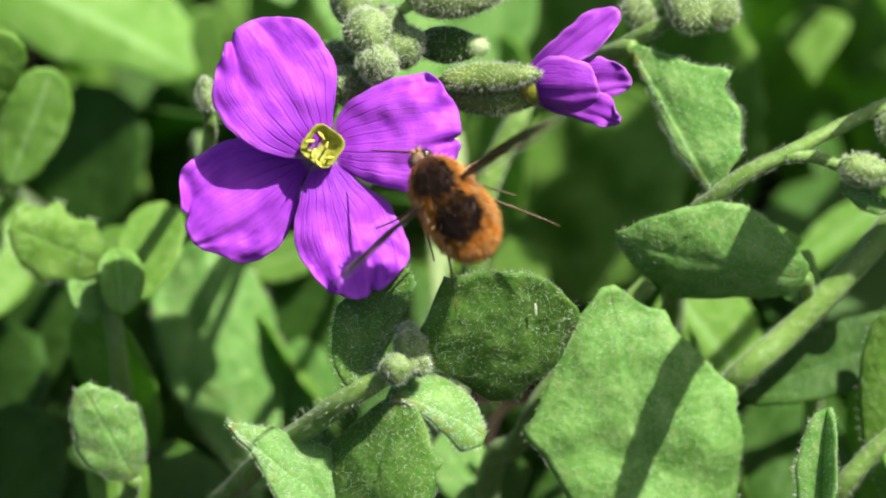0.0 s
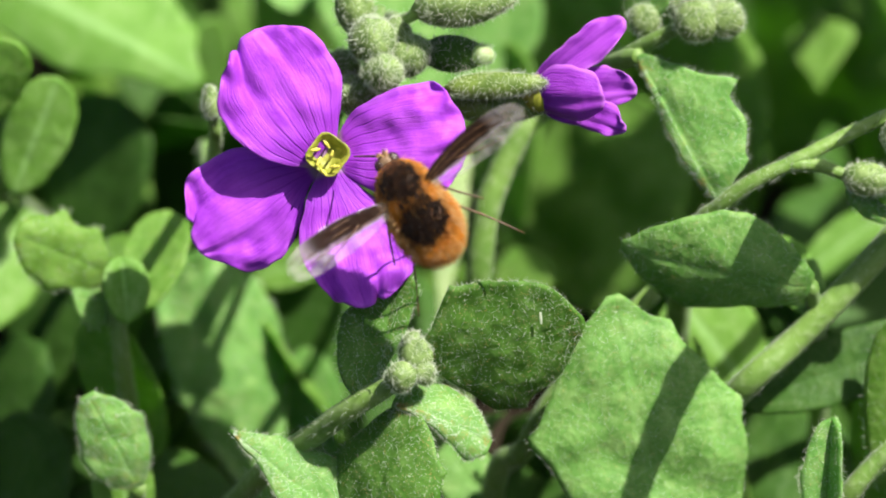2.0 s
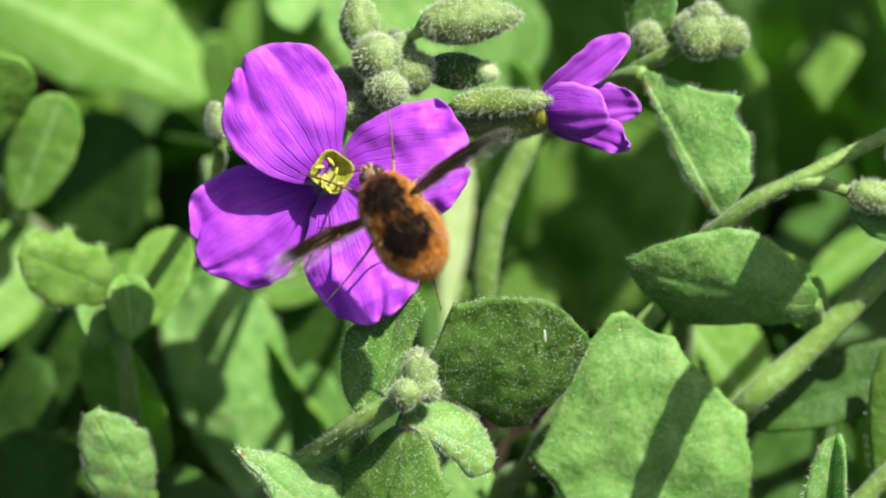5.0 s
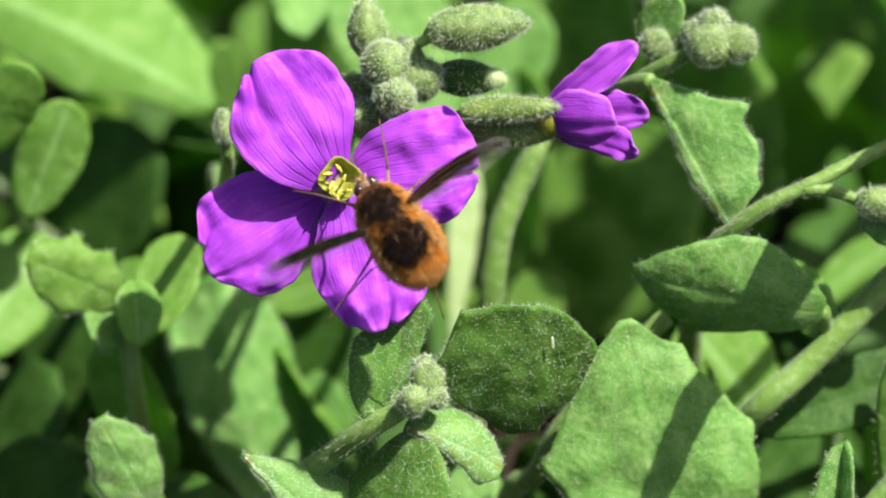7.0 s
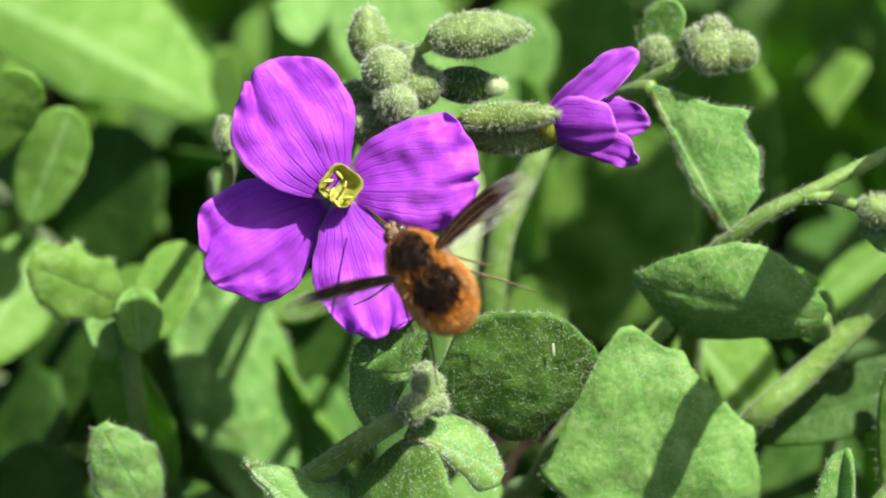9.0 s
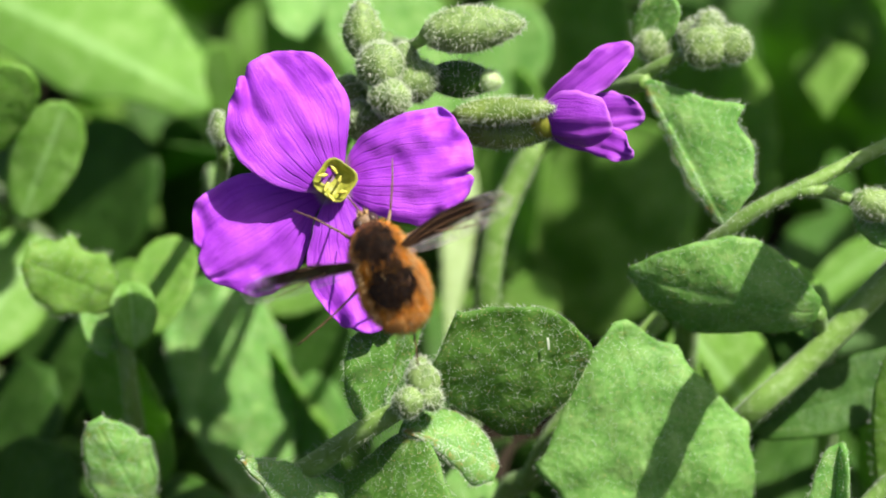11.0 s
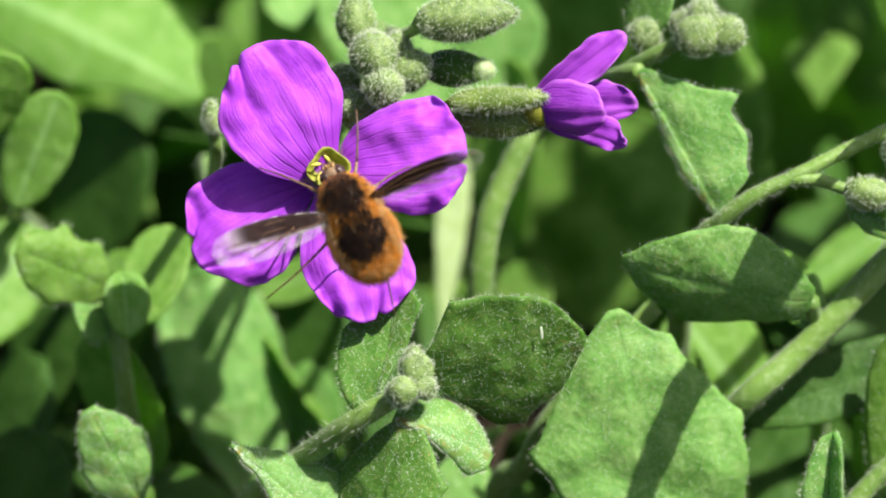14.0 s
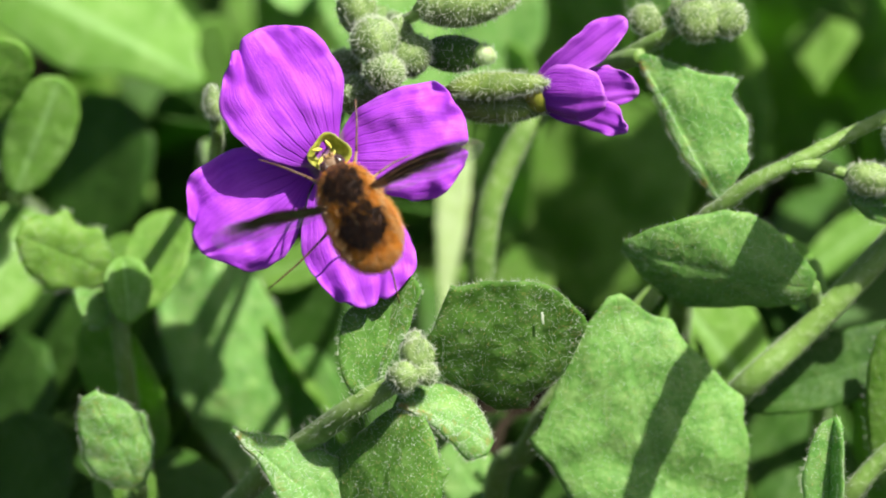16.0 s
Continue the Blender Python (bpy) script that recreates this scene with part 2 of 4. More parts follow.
# ---- building blocks ----
def mesh_of(name, verts, faces, material, uvs=None, smooth=True):
    me = bpy.data.meshes.new(name)
    me.from_pydata([tuple(p) for p in verts], [], [tuple(f) for f in faces])
    if uvs is not None:
        layer = me.uv_layers.new(name="uv")
        idx = np.empty(len(me.loops), dtype=np.int32)
        me.loops.foreach_get("vertex_index", idx)
        layer.data.foreach_set("uv", np.asarray(uvs, dtype=np.float32)[idx].ravel())
    me.polygons.foreach_set("use_smooth", [smooth] * len(me.polygons))
    me.materials.append(material)
    me.update()
    return me


def part(name, me, parent, label="", at=None, kind=""):
    ob = new(name, me)
    ob.parent = parent
    if at is not None:
        ob.matrix_basis = at
    return tagged(ob, label=label, kind=kind)


def thing(name, label, category, at=None, group=""):
    ob = new(name)
    ob.empty_display_size = 0.004
    if at is not None:
        ob.matrix_basis = at
    return tagged(ob, label=label, category=category, group=group)


def blade(length, width, a=0.6, b=0.45, bend=0.0, cup=0.0, fold=0.0, twist=0.0, sway=0.0, teeth=(), thick=0.35,
          ripple=0.1, seed=0, nu=14, nv=26, notch=0.0, base=0.0, left=(), right=(), blunt=0.0, ruffle=0.0, rough=0.15, cleft=(0.0, 0.16), creases=(), pleat=0.0):
    """A leaf or petal along +y, its face to +z, in millimetres: the surface points, their normals, and a shell of that thickness."""
    s = np.linspace(0, 1, nv + 1)
    peak = a / (a + b)
    h = np.power(np.maximum(s, 0), a) * np.power(np.maximum(1 - s, 0), b) / (peak ** a * (1 - peak) ** b)
    h = np.maximum(h, base) * width / 2
    h[-1] = max(h[-1], 0.02 * width)
    sides = {}
    for sign, half in ((-1, left), (1, right)):
        e = h.copy()
        if half:
            line = spline([(k, x, 0) for k, x in enumerate(half)], 10)
            e = np.maximum(np.interp(s * (len(half) - 1), line[:, 0], line[:, 1]), 0.01)
        for side, where, amp, span in teeth:
            if side == sign:
                d = (s - where) / span
                e += amp * np.where(d < 0, np.clip(1 + d, 0, 1) ** 1.5, np.clip(1 - 3 * d, 0, 1))
        for i in range(1, nv + 1):
            e[i] = max(e[i] + rough * noise.noise(Vector((s[i] * length * 0.9, sign * 5.0, seed * 2.3))), 0.01)
        sides[sign] = e
    j = np.linspace(-1, 1, nu + 1)
    pts = np.zeros((nv + 1, nu + 1, 3))
    for i in range(nv + 1):
        e = np.where(j < 0, sides[-1][i], sides[1][i])
        x = j * e
        y = np.full(nu + 1, s[i] * length)
        y -= notch * length * np.exp(-((j - cleft[0]) / cleft[1]) ** 2) * s[i] ** 8
        y -= blunt * length * s[i] ** 5 * np.abs(j) ** 2.2
        z = bend * length * 4 * s[i] * (1 - s[i]) + cup * (x / width * 2) ** 2 * width / 2 + fold * np.abs(x)
        for at, deep, wide, begin in creases:
            z -= deep * np.exp(-((j - at) / wide) ** 2) * min(1.0, max(0.0, (s[i] - begin) / (1.001 - begin)))
        z += pleat * np.sin(j * 9.0 + 2.5 * seed + 1.2 * s[i]) * min(1.0, s[i] * 1.6)
        for k in range(nu + 1):
            q = Vector((x[k] * 0.22 + seed * 7.3, y[k] * 0.22, seed * 3.1))
            z[k] += ruffle * s[i] ** 3 * abs(j[k]) ** 1.5 * 2 * noise.noise(Vector((x[k] * 0.8, y[k] * 0.8, seed * 1.7))) if ruffle else 0
            z[k] += ripple * 2.2 * noise.noise(q) + ripple * 0.6 * noise.noise(q * 3.3)
        z -= 0.06 * np.exp(-(j / 0.14) ** 2) * np.sin(math.pi * min(1, s[i] * 1.0))
        t = twist * (s[i] - 0.5)
        x, z = x * math.cos(t) - z * math.sin(t), x * math.sin(t) + z * math.cos(t)
        x = x + sway * length * 4 * s[i] * (1 - s[i])
        pts[i, :, 0], pts[i, :, 1], pts[i, :, 2] = x, y, z
    du, dv = np.gradient(pts, axis=1), np.gradient(pts, axis=0)
    nrm = np.cross(du, dv)
    nrm /= np.maximum(np.linalg.norm(nrm, axis=2, keepdims=True), 1e-9)
    return pts, nrm, thick, s, j


def blade_mesh(name, shape, material, mirrored=False):
    pts, nrm, thick, s, j = shape
    nv, nu = pts.shape[0], pts.shape[1]
    rim = (1 - np.abs(j) ** 6 * 0.7)[None, :, None] * thick / 2
    top, low = (pts + nrm * rim).reshape(-1, 3), (pts - nrm * rim).reshape(-1, 3)
    uv = np.stack(np.meshgrid((1 - j if mirrored else 1 + j) / 2, s), axis=2).reshape(-1, 2)
    n, faces = nv * nu, []
    for i in range(nv - 1):
        for k in range(nu - 1):
            q = (i * nu + k, i * nu + k + 1, (i + 1) * nu + k + 1, (i + 1) * nu + k)
            faces.append(q)
            faces.append(tuple(n + c for c in reversed(q)))
    ring = [k for k in range(nu)] + [i * nu + nu - 1 for i in range(1, nv)]
    ring += [(nv - 1) * nu + k for k in range(nu - 2, -1, -1)] + [i * nu for i in range(nv - 2, 0, -1)]
    for p, q in zip(ring, ring[1:] + ring[:1]):
        faces.append((p, n + p, n + q, q))
    return mesh_of(name, np.concatenate((top, low)) * MM, faces, material, np.concatenate((uv, uv)))


def hair_mesh(name, roots, ways, lengths, width, material, rng, curl=0.25):
    """Tapered hairs, three-sided at the root, bent once on the way."""
    roots, ways = np.asarray(roots), np.asarray(ways)
    n = len(roots)
    ways = ways / np.maximum(np.linalg.norm(ways, axis=1, keepdims=True), 1e-9)
    helper = rng.normal(size=(n, 3))
    side = np.cross(ways, helper)
    side /= np.maximum(np.linalg.norm(side, axis=1, keepdims=True), 1e-9)
    other = np.cross(ways, side)
    ln = np.asarray(lengths)[:, None]
    mid = roots + ways * ln * 0.55 + side * ln * curl * 0.3
    tip = roots + ways * ln * 0.97 + side * ln * curl
    w = width
    v = np.stack((roots + side * w, roots - side * w * 0.5 + other * w * 0.87, roots - side * w * 0.5 - other * w * 0.87,
                  mid + side * w * 0.6, mid - side * w * 0.3 + other * w * 0.5, mid - side * w * 0.3 - other * w * 0.5, tip), axis=1)
    o = (np.arange(n) * 7)[:, None]
    quads = np.concatenate([o + np.array([[a, b, b + 3, a + 3]]) for a, b in ((0, 1), (1, 2), (2, 0))])
    tris = np.concatenate([o + np.array([[a, b, 6]]) for a, b in ((3, 4), (4, 5), (5, 3))])
    return mesh_of(name, v.reshape(-1, 3) * MM, [*quads.tolist(), *tris.tolist()], material)


def blade_hairs(shape, rng, edge=200, long=0.45):
    """The fringe: simple hairs that stand out from the margin."""
    pts, nrm, thick, s, j = shape
    nv, nu = pts.shape[0] - 1, pts.shape[1] - 1
    roots, ways, lens = [], [], []
    for _ in range(edge):
        y = rng.uniform(0.04, 1.0) * nv
        i = min(int(y), nv - 1)
        k = 0 if rng.random() < 0.5 else nu
        p = pts[i, k] * (1 - (y - i)) + pts[i + 1, k] * (y - i)
        out = pts[i, k] - pts[i, 1 if k == 0 else nu - 1]
        out = out / max(np.linalg.norm(out), 1e-6)
        if i > nv - 3:
            out = out + np.array((0, 1.0, 0))
        roots.append(p)
        ways.append(out + nrm[i, k] * rng.uniform(-0.3, 0.7) + rng.normal(0, 0.4, 3))
        lens.append(long * rng.uniform(0.5, 1.35))
    return roots, ways, lens


def star_hairs(shape, rng, count, arms=4):
    """Star-shaped hairs strewn over the face: short arms that spread from one foot, close to the skin."""
    pts, nrm, thick, s, j = shape
    nv, nu = pts.shape[0] - 1, pts.shape[1] - 1
    y, x = rng.uniform(0.03, 0.97, count) * nv, rng.uniform(0.02, 0.98, count) * nu
    i, k = y.astype(int), x.astype(int)
    f, g = (y - i)[:, None], (x - k)[:, None]
    foot = (pts[i, k] * (1 - f) + pts[i + 1, k] * f) * (1 - g) + (pts[i, k + 1] * (1 - f) + pts[i + 1, k + 1] * f) * g
    up = nrm[i, k]
    foot = foot + up * (thick * 0.5 + 0.02)
    size = rng.uniform(0.035, 0.062, count) * np.where(rng.random(count) < 0.05, 1.6, 1.0)
    side = np.cross(up, rng.normal(size=(count, 3)))
    side /= np.maximum(np.linalg.norm(side, axis=1, keepdims=True), 1e-9)
    other = np.cross(up, side)
    roots, ways, lens = [], [], []
    for a in range(arms):
        t = 2 * math.pi * a / arms + rng.normal(0, 0.25, count)
        roots.append(foot)
        ways.append(side * np.cos(t)[:, None] + other * np.sin(t)[:, None] + up * rng.uniform(0.15, 0.7, (count, 1)))
        lens.append(size * rng.uniform(0.7, 1.2, count))
    return np.concatenate(roots), np.concatenate(ways), np.concatenate(lens)


def basis(start, end, face):
    """The pose whose y runs from start to end and whose z turns to face; all in the bank's millimetres."""
    p, q = on_bank(*start), on_bank(*end)
    y = (q - p).normalized()
    z = AXES @ Vector(face)
    z = (z - y * z.dot(y)).normalized()
    x = y.cross(z)
    m = Matrix((x, y, z)).transposed().to_4x4()
    m.translation = p
    return m, (q - p).length / MM


SEED = [100]


def leaf(parent, start, end, width, face=(0, 0.2, 1), material=None, hairs=(0, 0), long=0.45, label="", name="leaf", **shape):
    SEED[0] += 1
    rng = np.random.default_rng(SEED[0])
    m, length = basis(start, end, face)
    form = blade(length, width, seed=SEED[0] % 17, **shape)
    ob = part(name, blade_mesh(name, form, material or LEAF), parent, label, parent.matrix_basis.inverted() @ m)
    if sum(hairs):
        part("fringe", hair_mesh("fringe", *blade_hairs(form, rng, int(hairs[1] * 0.5), long), 0.0135, HAIR, rng), ob, "short white hairs of the margin", kind="stuff")
        part("fuzz", hair_mesh("fuzz", *star_hairs(form, rng, int(hairs[0] * 0.85)), 0.012, STAR, rng, 0.1), ob, "tiny star-shaped white hairs", kind="stuff")
    return ob


def spline(points, steps=8):
    p = [np.array(q, float) for q in points]
    p = [2 * p[0] - p[1], *p, 2 * p[-1] - p[-2]]
    out = []
    for i in range(1, len(p) - 2):
        for t in np.linspace(0, 1, steps, endpoint=False):
            a, b, c, d = p[i - 1:i + 3]
            out.append(0.5 * (2 * b + (c - a) * t + (2 * a - 5 * b + 4 * c - d) * t ** 2 + (3 * b - a - 3 * c + d) * t ** 3))
    return np.array(out + [p[-2]])


def tube(points, radii, sides=10, steps=8, lump=0.0, seed=1):
    """A capped tube along a smooth line, in millimetres: its mesh data and its skin points with their normals."""
    line = spline(points, steps)
    r = np.interp(np.linspace(0, 1, len(line)), np.linspace(0, 1, len(radii)), radii)
    tan = np.gradient(line, axis=0)
    tan /= np.linalg.norm(tan, axis=1, keepdims=True)
    side = np.cross(tan[0], (0.31, 0.2, 0.93))
    verts, outs = [], []
    for i, p in enumerate(line):
        side = side - tan[i] * side.dot(tan[i])
        side /= np.linalg.norm(side)
        other = np.cross(tan[i], side)
        for k in range(sides):
            a = 2 * math.pi * k / sides
            d = side * math.cos(a) + other * math.sin(a)
            q = p + d * r[i]
            if lump:
                q = q + d * lump * noise.noise(Vector(q) * 0.9 + Vector((seed * 5.0, 0, 0)))
            verts.append(q)
            outs.append(d)
    n, faces = len(line), []
    for i in range(n - 1):
        for k in range(sides):
            faces.append((i * sides + k, i * sides + (k + 1) % sides, (i + 1) * sides + (k + 1) % sides, (i + 1) * sides + k))
    faces.append(tuple(reversed(range(sides))))
    faces.append(tuple((n - 1) * sides + k for k in range(sides)))
    return np.array(verts), faces, np.array(outs)


def bank_mesh(verts, parent):
    """Points of the bank, in the space of a thing, in millimetres."""
    inv = parent.matrix_basis.inverted()
    return np.array([tuple((inv @ on_bank(*p)) / MM) for p in verts])


def stem(parent, points, radii, hairs=0, material=None, name="stem", label="", long=0.34, lump=0.05):
    SEED[0] += 1
    rng = np.random.default_rng(SEED[0])
    local = bank_mesh(points, parent)
    verts, faces, outs = tube(local, radii, lump=lump, seed=SEED[0] % 13)
    ob = part(name, mesh_of(name, verts * MM, faces, material or STEM), parent, label)
    if hairs:
        pick = rng.integers(0, len(verts) - 10, hairs)
        roots = verts[pick] + (verts[pick + 10] - verts[pick]) * rng.random((hairs, 1))
        fuzz = hair_mesh("fuzz", roots, outs[pick] + rng.normal(0, 0.35, (hairs, 3)), long * rng.uniform(0.5, 1.2, hairs), 0.012, HAIR, rng)
        part("fuzz", fuzz, ob, "short white hairs", kind="stuff")
    return ob


def bud(parent, centre, axis, length, radius, hairs=600, material=None, label="", name="bud", lobes=4):
    """A closed flower bud: sepals pressed together, blunt at the tip, hoary with hairs."""
    SEED[0] += 1
    rng = np.random.default_rng(SEED[0])
    a = np.array(axis, float)
    a /= np.linalg.norm(a)
    m, _ = basis(tuple(np.array(centre) - a * length / 2), tuple(np.array(centre) + a * length / 2), (0.1, 0.2, 1) if abs(a[2]) < 0.9 else (0, 1, 0))
    verts, outs, faces, sides, rings = [], [], [], 20, 14
    for i in range(rings + 1):
        s = i / rings
        r = radius * (max(0.0, math.sin(math.pi * min(1, s ** 0.85))) ** 0.62 if 0 < i < rings else 0.05)
        for k in range(sides):
            t = 2 * math.pi * k / sides
            q = r * (1 + 0.09 * abs(math.cos(lobes / 2 * t)) - 0.05 + 0.05 * noise.noise(Vector((math.cos(t), math.sin(t), s * 3 + SEED[0]))))
            verts.append((q * math.cos(t), s * length, q * math.sin(t)))
            outs.append((math.cos(t), (s - 0.45) * 1.1, math.sin(t)))
    for i in range(rings):
        for k in range(sides):
            faces.append((i * sides + k, (i + 1) * sides + k, (i + 1) * sides + (k + 1) % sides, i * sides + (k + 1) % sides))
    faces.append(tuple(range(sides)))
    faces.append(tuple(rings * sides + k for k in reversed(range(sides))))
    verts, outs = np.array(verts), np.array(outs)
    ob = part(name, mesh_of(name, verts * MM, faces, material or BUD), parent, label, parent.matrix_basis.inverted() @ m)
    if hairs:
        hairs = int(hairs * 1.3)
        pick = rng.integers(sides, len(verts) - sides, hairs)
        f, g = rng.random((hairs, 1)), rng.random((hairs, 1))
        beside = pick - pick % sides + (pick + 1) % sides
        spot = verts[pick] * (1 - g) + verts[beside] * g
        ahead = np.minimum(pick + sides, len(verts) - 1)
        spot = spot * (1 - f) + (verts[ahead] + spot - verts[pick]) * f
        fuzz = hair_mesh("fuzz", spot * (0.985, 1, 0.985), outs[pick] + rng.normal(0, 0.5, (hairs, 3)), rng.uniform(0.14, 0.52, hairs), 0.016, HAIR, rng)
        part("fuzz", fuzz, ob, "short white hairs", kind="stuff")
    return ob


def down(p, k):
    """The point k millimetres straight below p."""
    return (p[0], p[1] - k * math.cos(PITCH), p[2] - k * math.sin(PITCH))


def soil_below(p, lean=(0.0, 0.0)):
    k = (60 + p[1] * math.cos(PITCH) + p[2] * math.sin(PITCH)) + 1.5
    q = down(p, k)
    return (q[0] + lean[0], q[1] + lean[1] * math.sin(PITCH), q[2] - lean[1] * math.cos(PITCH))


def rooted(name, label, category, foot, group=""):
    return thing(name, label, category, Matrix.Translation(on_bank(*foot)), group)


# ---- ground ----
def ground():
    n = 90
    g = np.sign(np.linspace(-1, 1, n)) * np.abs(np.linspace(-1, 1, n)) ** 6
    verts, faces = [], []
    for y in g:
        for x in g:
            px, py = x * 300, y * 300 + 0.06
            q = Vector((px * 60, py * 60, 0))
            z = 0.003 * noise.noise(q) + 0.0015 * noise.noise(q * 4) if abs(px) + abs(py) < 3 else 0
            verts.append((px, py, z - 0.002))
    for i in range(n - 1):
        for k in range(n - 1):
            faces.append((i * n + k, i * n + k + 1, (i + 1) * n + k + 1, (i + 1) * n + k))
    tagged(new("ground", mesh_of("ground", verts, faces, SOIL)), "dark crumbly garden soil under the plants", "ground", kind="structure")


ground()


# ---- the open flower ----
def petal(parent, centre, end, width, face, label="", material=None, **shape):
    shape.setdefault("pleat", 0.06)
    return leaf(parent, centre, end, width, face, material or PETAL, (0, 0), name="petal", thick=0.16, **shape)


def open_flower():
    c = (-8.09, 7.02, 0)
    foot = (-8.20, 7.02, -9)
    f = rooted("aubrieta_flower", "open violet four-petalled flower with yellow stamens on a hairy stalk", "flower", foot)
    petal(f, (-8.94, 6.01, -1.6), (-17.17, 0.65, -1.5), 8.21, (-0.22, -0.12, 1), bend=0.04, cup=-0.12, ripple=0.30, nu=40, nv=46, ruffle=0.9, blunt=0.10, pleat=0.10,
          right=(0.77, 2.11, 3.38, 4.22, 4.53, 4.57, 4.53, 4.07, 2.69), left=(0.46, 0.84, 1.92, 2.99, 3.64, 3.76, 3.61, 2.92, 1.69), notch=0.05, cleft=(0.55, 0.14), creases=((0.52, 0.55, 0.16, 0.35), (-0.3, 0.3, 0.12, 0.4)))
    petal(f, (-7.62, 7.04, -1.2), (1.23, 8.09, 0.4), 8.52, (0.05, 0.0, 1), bend=0.07, cup=-0.12, ripple=0.36, nu=40, nv=46, ruffle=1.1, notch=0.08, cleft=(0.24, 0.10), blunt=0.10, pleat=0.10,
          left=(1.00, 2.46, 3.15, 3.61, 3.95, 4.10, 4.14, 3.99, 3.07), right=(0.84, 1.99, 2.76, 3.22, 3.57, 3.80, 3.72, 3.22, 2.15), creases=((0.22, 0.7, 0.10, 0.6), (-0.45, 0.5, 0.16, 0.7)))
    petal(f, (-8.15, 6.11, -0.9), (-5.44, -3.33, 0.6), 7.90, (0.05, 0.25, 1), bend=0.0, cup=-0.10, ripple=0.28, nu=40, nv=46, ruffle=0.9, blunt=0.09, pleat=0.09,
          right=(0.58, 1.73, 2.42, 3.07, 3.30, 3.30, 2.99, 2.38, 1.61), left=(0.84, 1.46, 2.23, 3.45, 3.84, 3.99, 4.03, 3.72, 2.53), notch=0.05, cleft=(-0.32, 0.10), creases=((-0.30, 0.6, 0.10, 0.55),))
    petal(f, (-8.52, 6.56, -0.2), (-13.77, 15.03, 1.2), 8.59, (0.2, -0.05, 1), bend=0.05, cup=-0.12, ripple=0.30, nu=40, nv=46, ruffle=0.8, blunt=0.10, pleat=0.06,
          right=(0.77, 1.92, 2.88, 3.84, 4.22, 4.30, 4.14, 3.76, 2.84), left=(0.96, 2.46, 3.53, 4.10, 4.34, 4.28, 3.90, 3.05, 1.95), notch=0.05, cleft=(-0.42, 0.16), creases=((-0.42, 0.7, 0.14, 0.3), (0.35, 0.3, 0.12, 0.3)))
    # the throat: a narrow tube with a flared rim
    verts, faces, sides = [], [], 24
    m, _ = basis((-8.16, 6.99, -6), (-8.16, 6.98, 1.0), (0, 1, 0))
    for i, (r, y) in enumerate(((0.9, 0.3), (0.95, 3.5), (1.15, 5.6), (1.42, 6.9), (1.36, 6.98), (1.18, 6.75), (0.95, 6.3), (0.6, 6.1))):
        for k in range(sides):
            t = 2 * math.pi * k / sides
            q = r * (1 + 0.10 * math.cos(4 * t + 0.6))
            verts.append((q * math.cos(t) * MM, y * MM, q * math.sin(t) * MM))
    rings = 8
    for i in range(rings - 1):
        for k in range(sides):
            faces.append((i * sides + k, (i + 1) * sides + k, (i + 1) * sides + (k + 1) % sides, i * sides + (k + 1) % sides))
    faces.append(tuple(range(sides)))
    faces.append(tuple((rings - 1) * sides + k for k in reversed(range(sides))))
    part("throat", mesh_of("throat", verts, faces, THROAT), f, "yellow-green throat", f.matrix_basis.inverted() @ m)
    rng = np.random.default_rng(5)
    for k in range(6):
        t = 2 * math.pi * k / 6 + 0.4
        r = 0.95 if k % 3 else 0.55
        top = (c[0] - 0.25 + 0.85 * r * math.cos(t), c[1] - 0.3 + 1.0 * r * math.sin(t), 1.0 + 0.5 * rng.random())
        low = (c[0] + 0.4 * math.cos(t), c[1] + 0.4 * math.sin(t), -5)
        s = stem(f, [low, tuple((np.array(low) + np.array(top)) / 2 + (0, 0, 0.3)), top], [0.10, 0.10, 0.07], material=FILAMENT, name="stamen", lump=0)
        a = np.array((math.cos(t + 0.8), math.sin(t + 0.8), 0.45))
        lo, hi = np.array(top) - a * 0.33, np.array(top) + a * 0.33
        v, fc, _ = tube(bank_mesh([tuple(lo), top, tuple(hi)], f), [0.06, 0.15, 0.06], sides=8, steps=5)
        part("anther", mesh_of("anther", v * MM, fc, ANTHER), s, "yellow anther")
    stem(f, [(-8.18, 6.97, -8), (-11.95, 4.36, -10), (-15.84, 2.90, -14), (-17.40, 2.78, -20), (-18.26, 2.83, -27), (-18.19, 2.11, -32), (-17.76, -5.04, -42)], [0.9, 0.55, 0.5, 0.5, 0.5, 0.5, 0.55], 200, name="stalk")
    for k in range(4):
        t = math.pi / 2 * k + 0.3
        d = np.array((math.cos(t), math.sin(t), 0))
        p0 = tuple(np.array((-8.20, 6.98, -9)) + d * 0.7)
        p1 = tuple(np.array((-8.06, 6.87, -2.2)) + d * 1.5)
        leaf(f, p0, p1, 1.9, tuple(d), SEPAL, (60, 30), name="sepal", bend=0.05, cup=-0.6, thick=0.2, nu=8, nv=12)


open_flower()


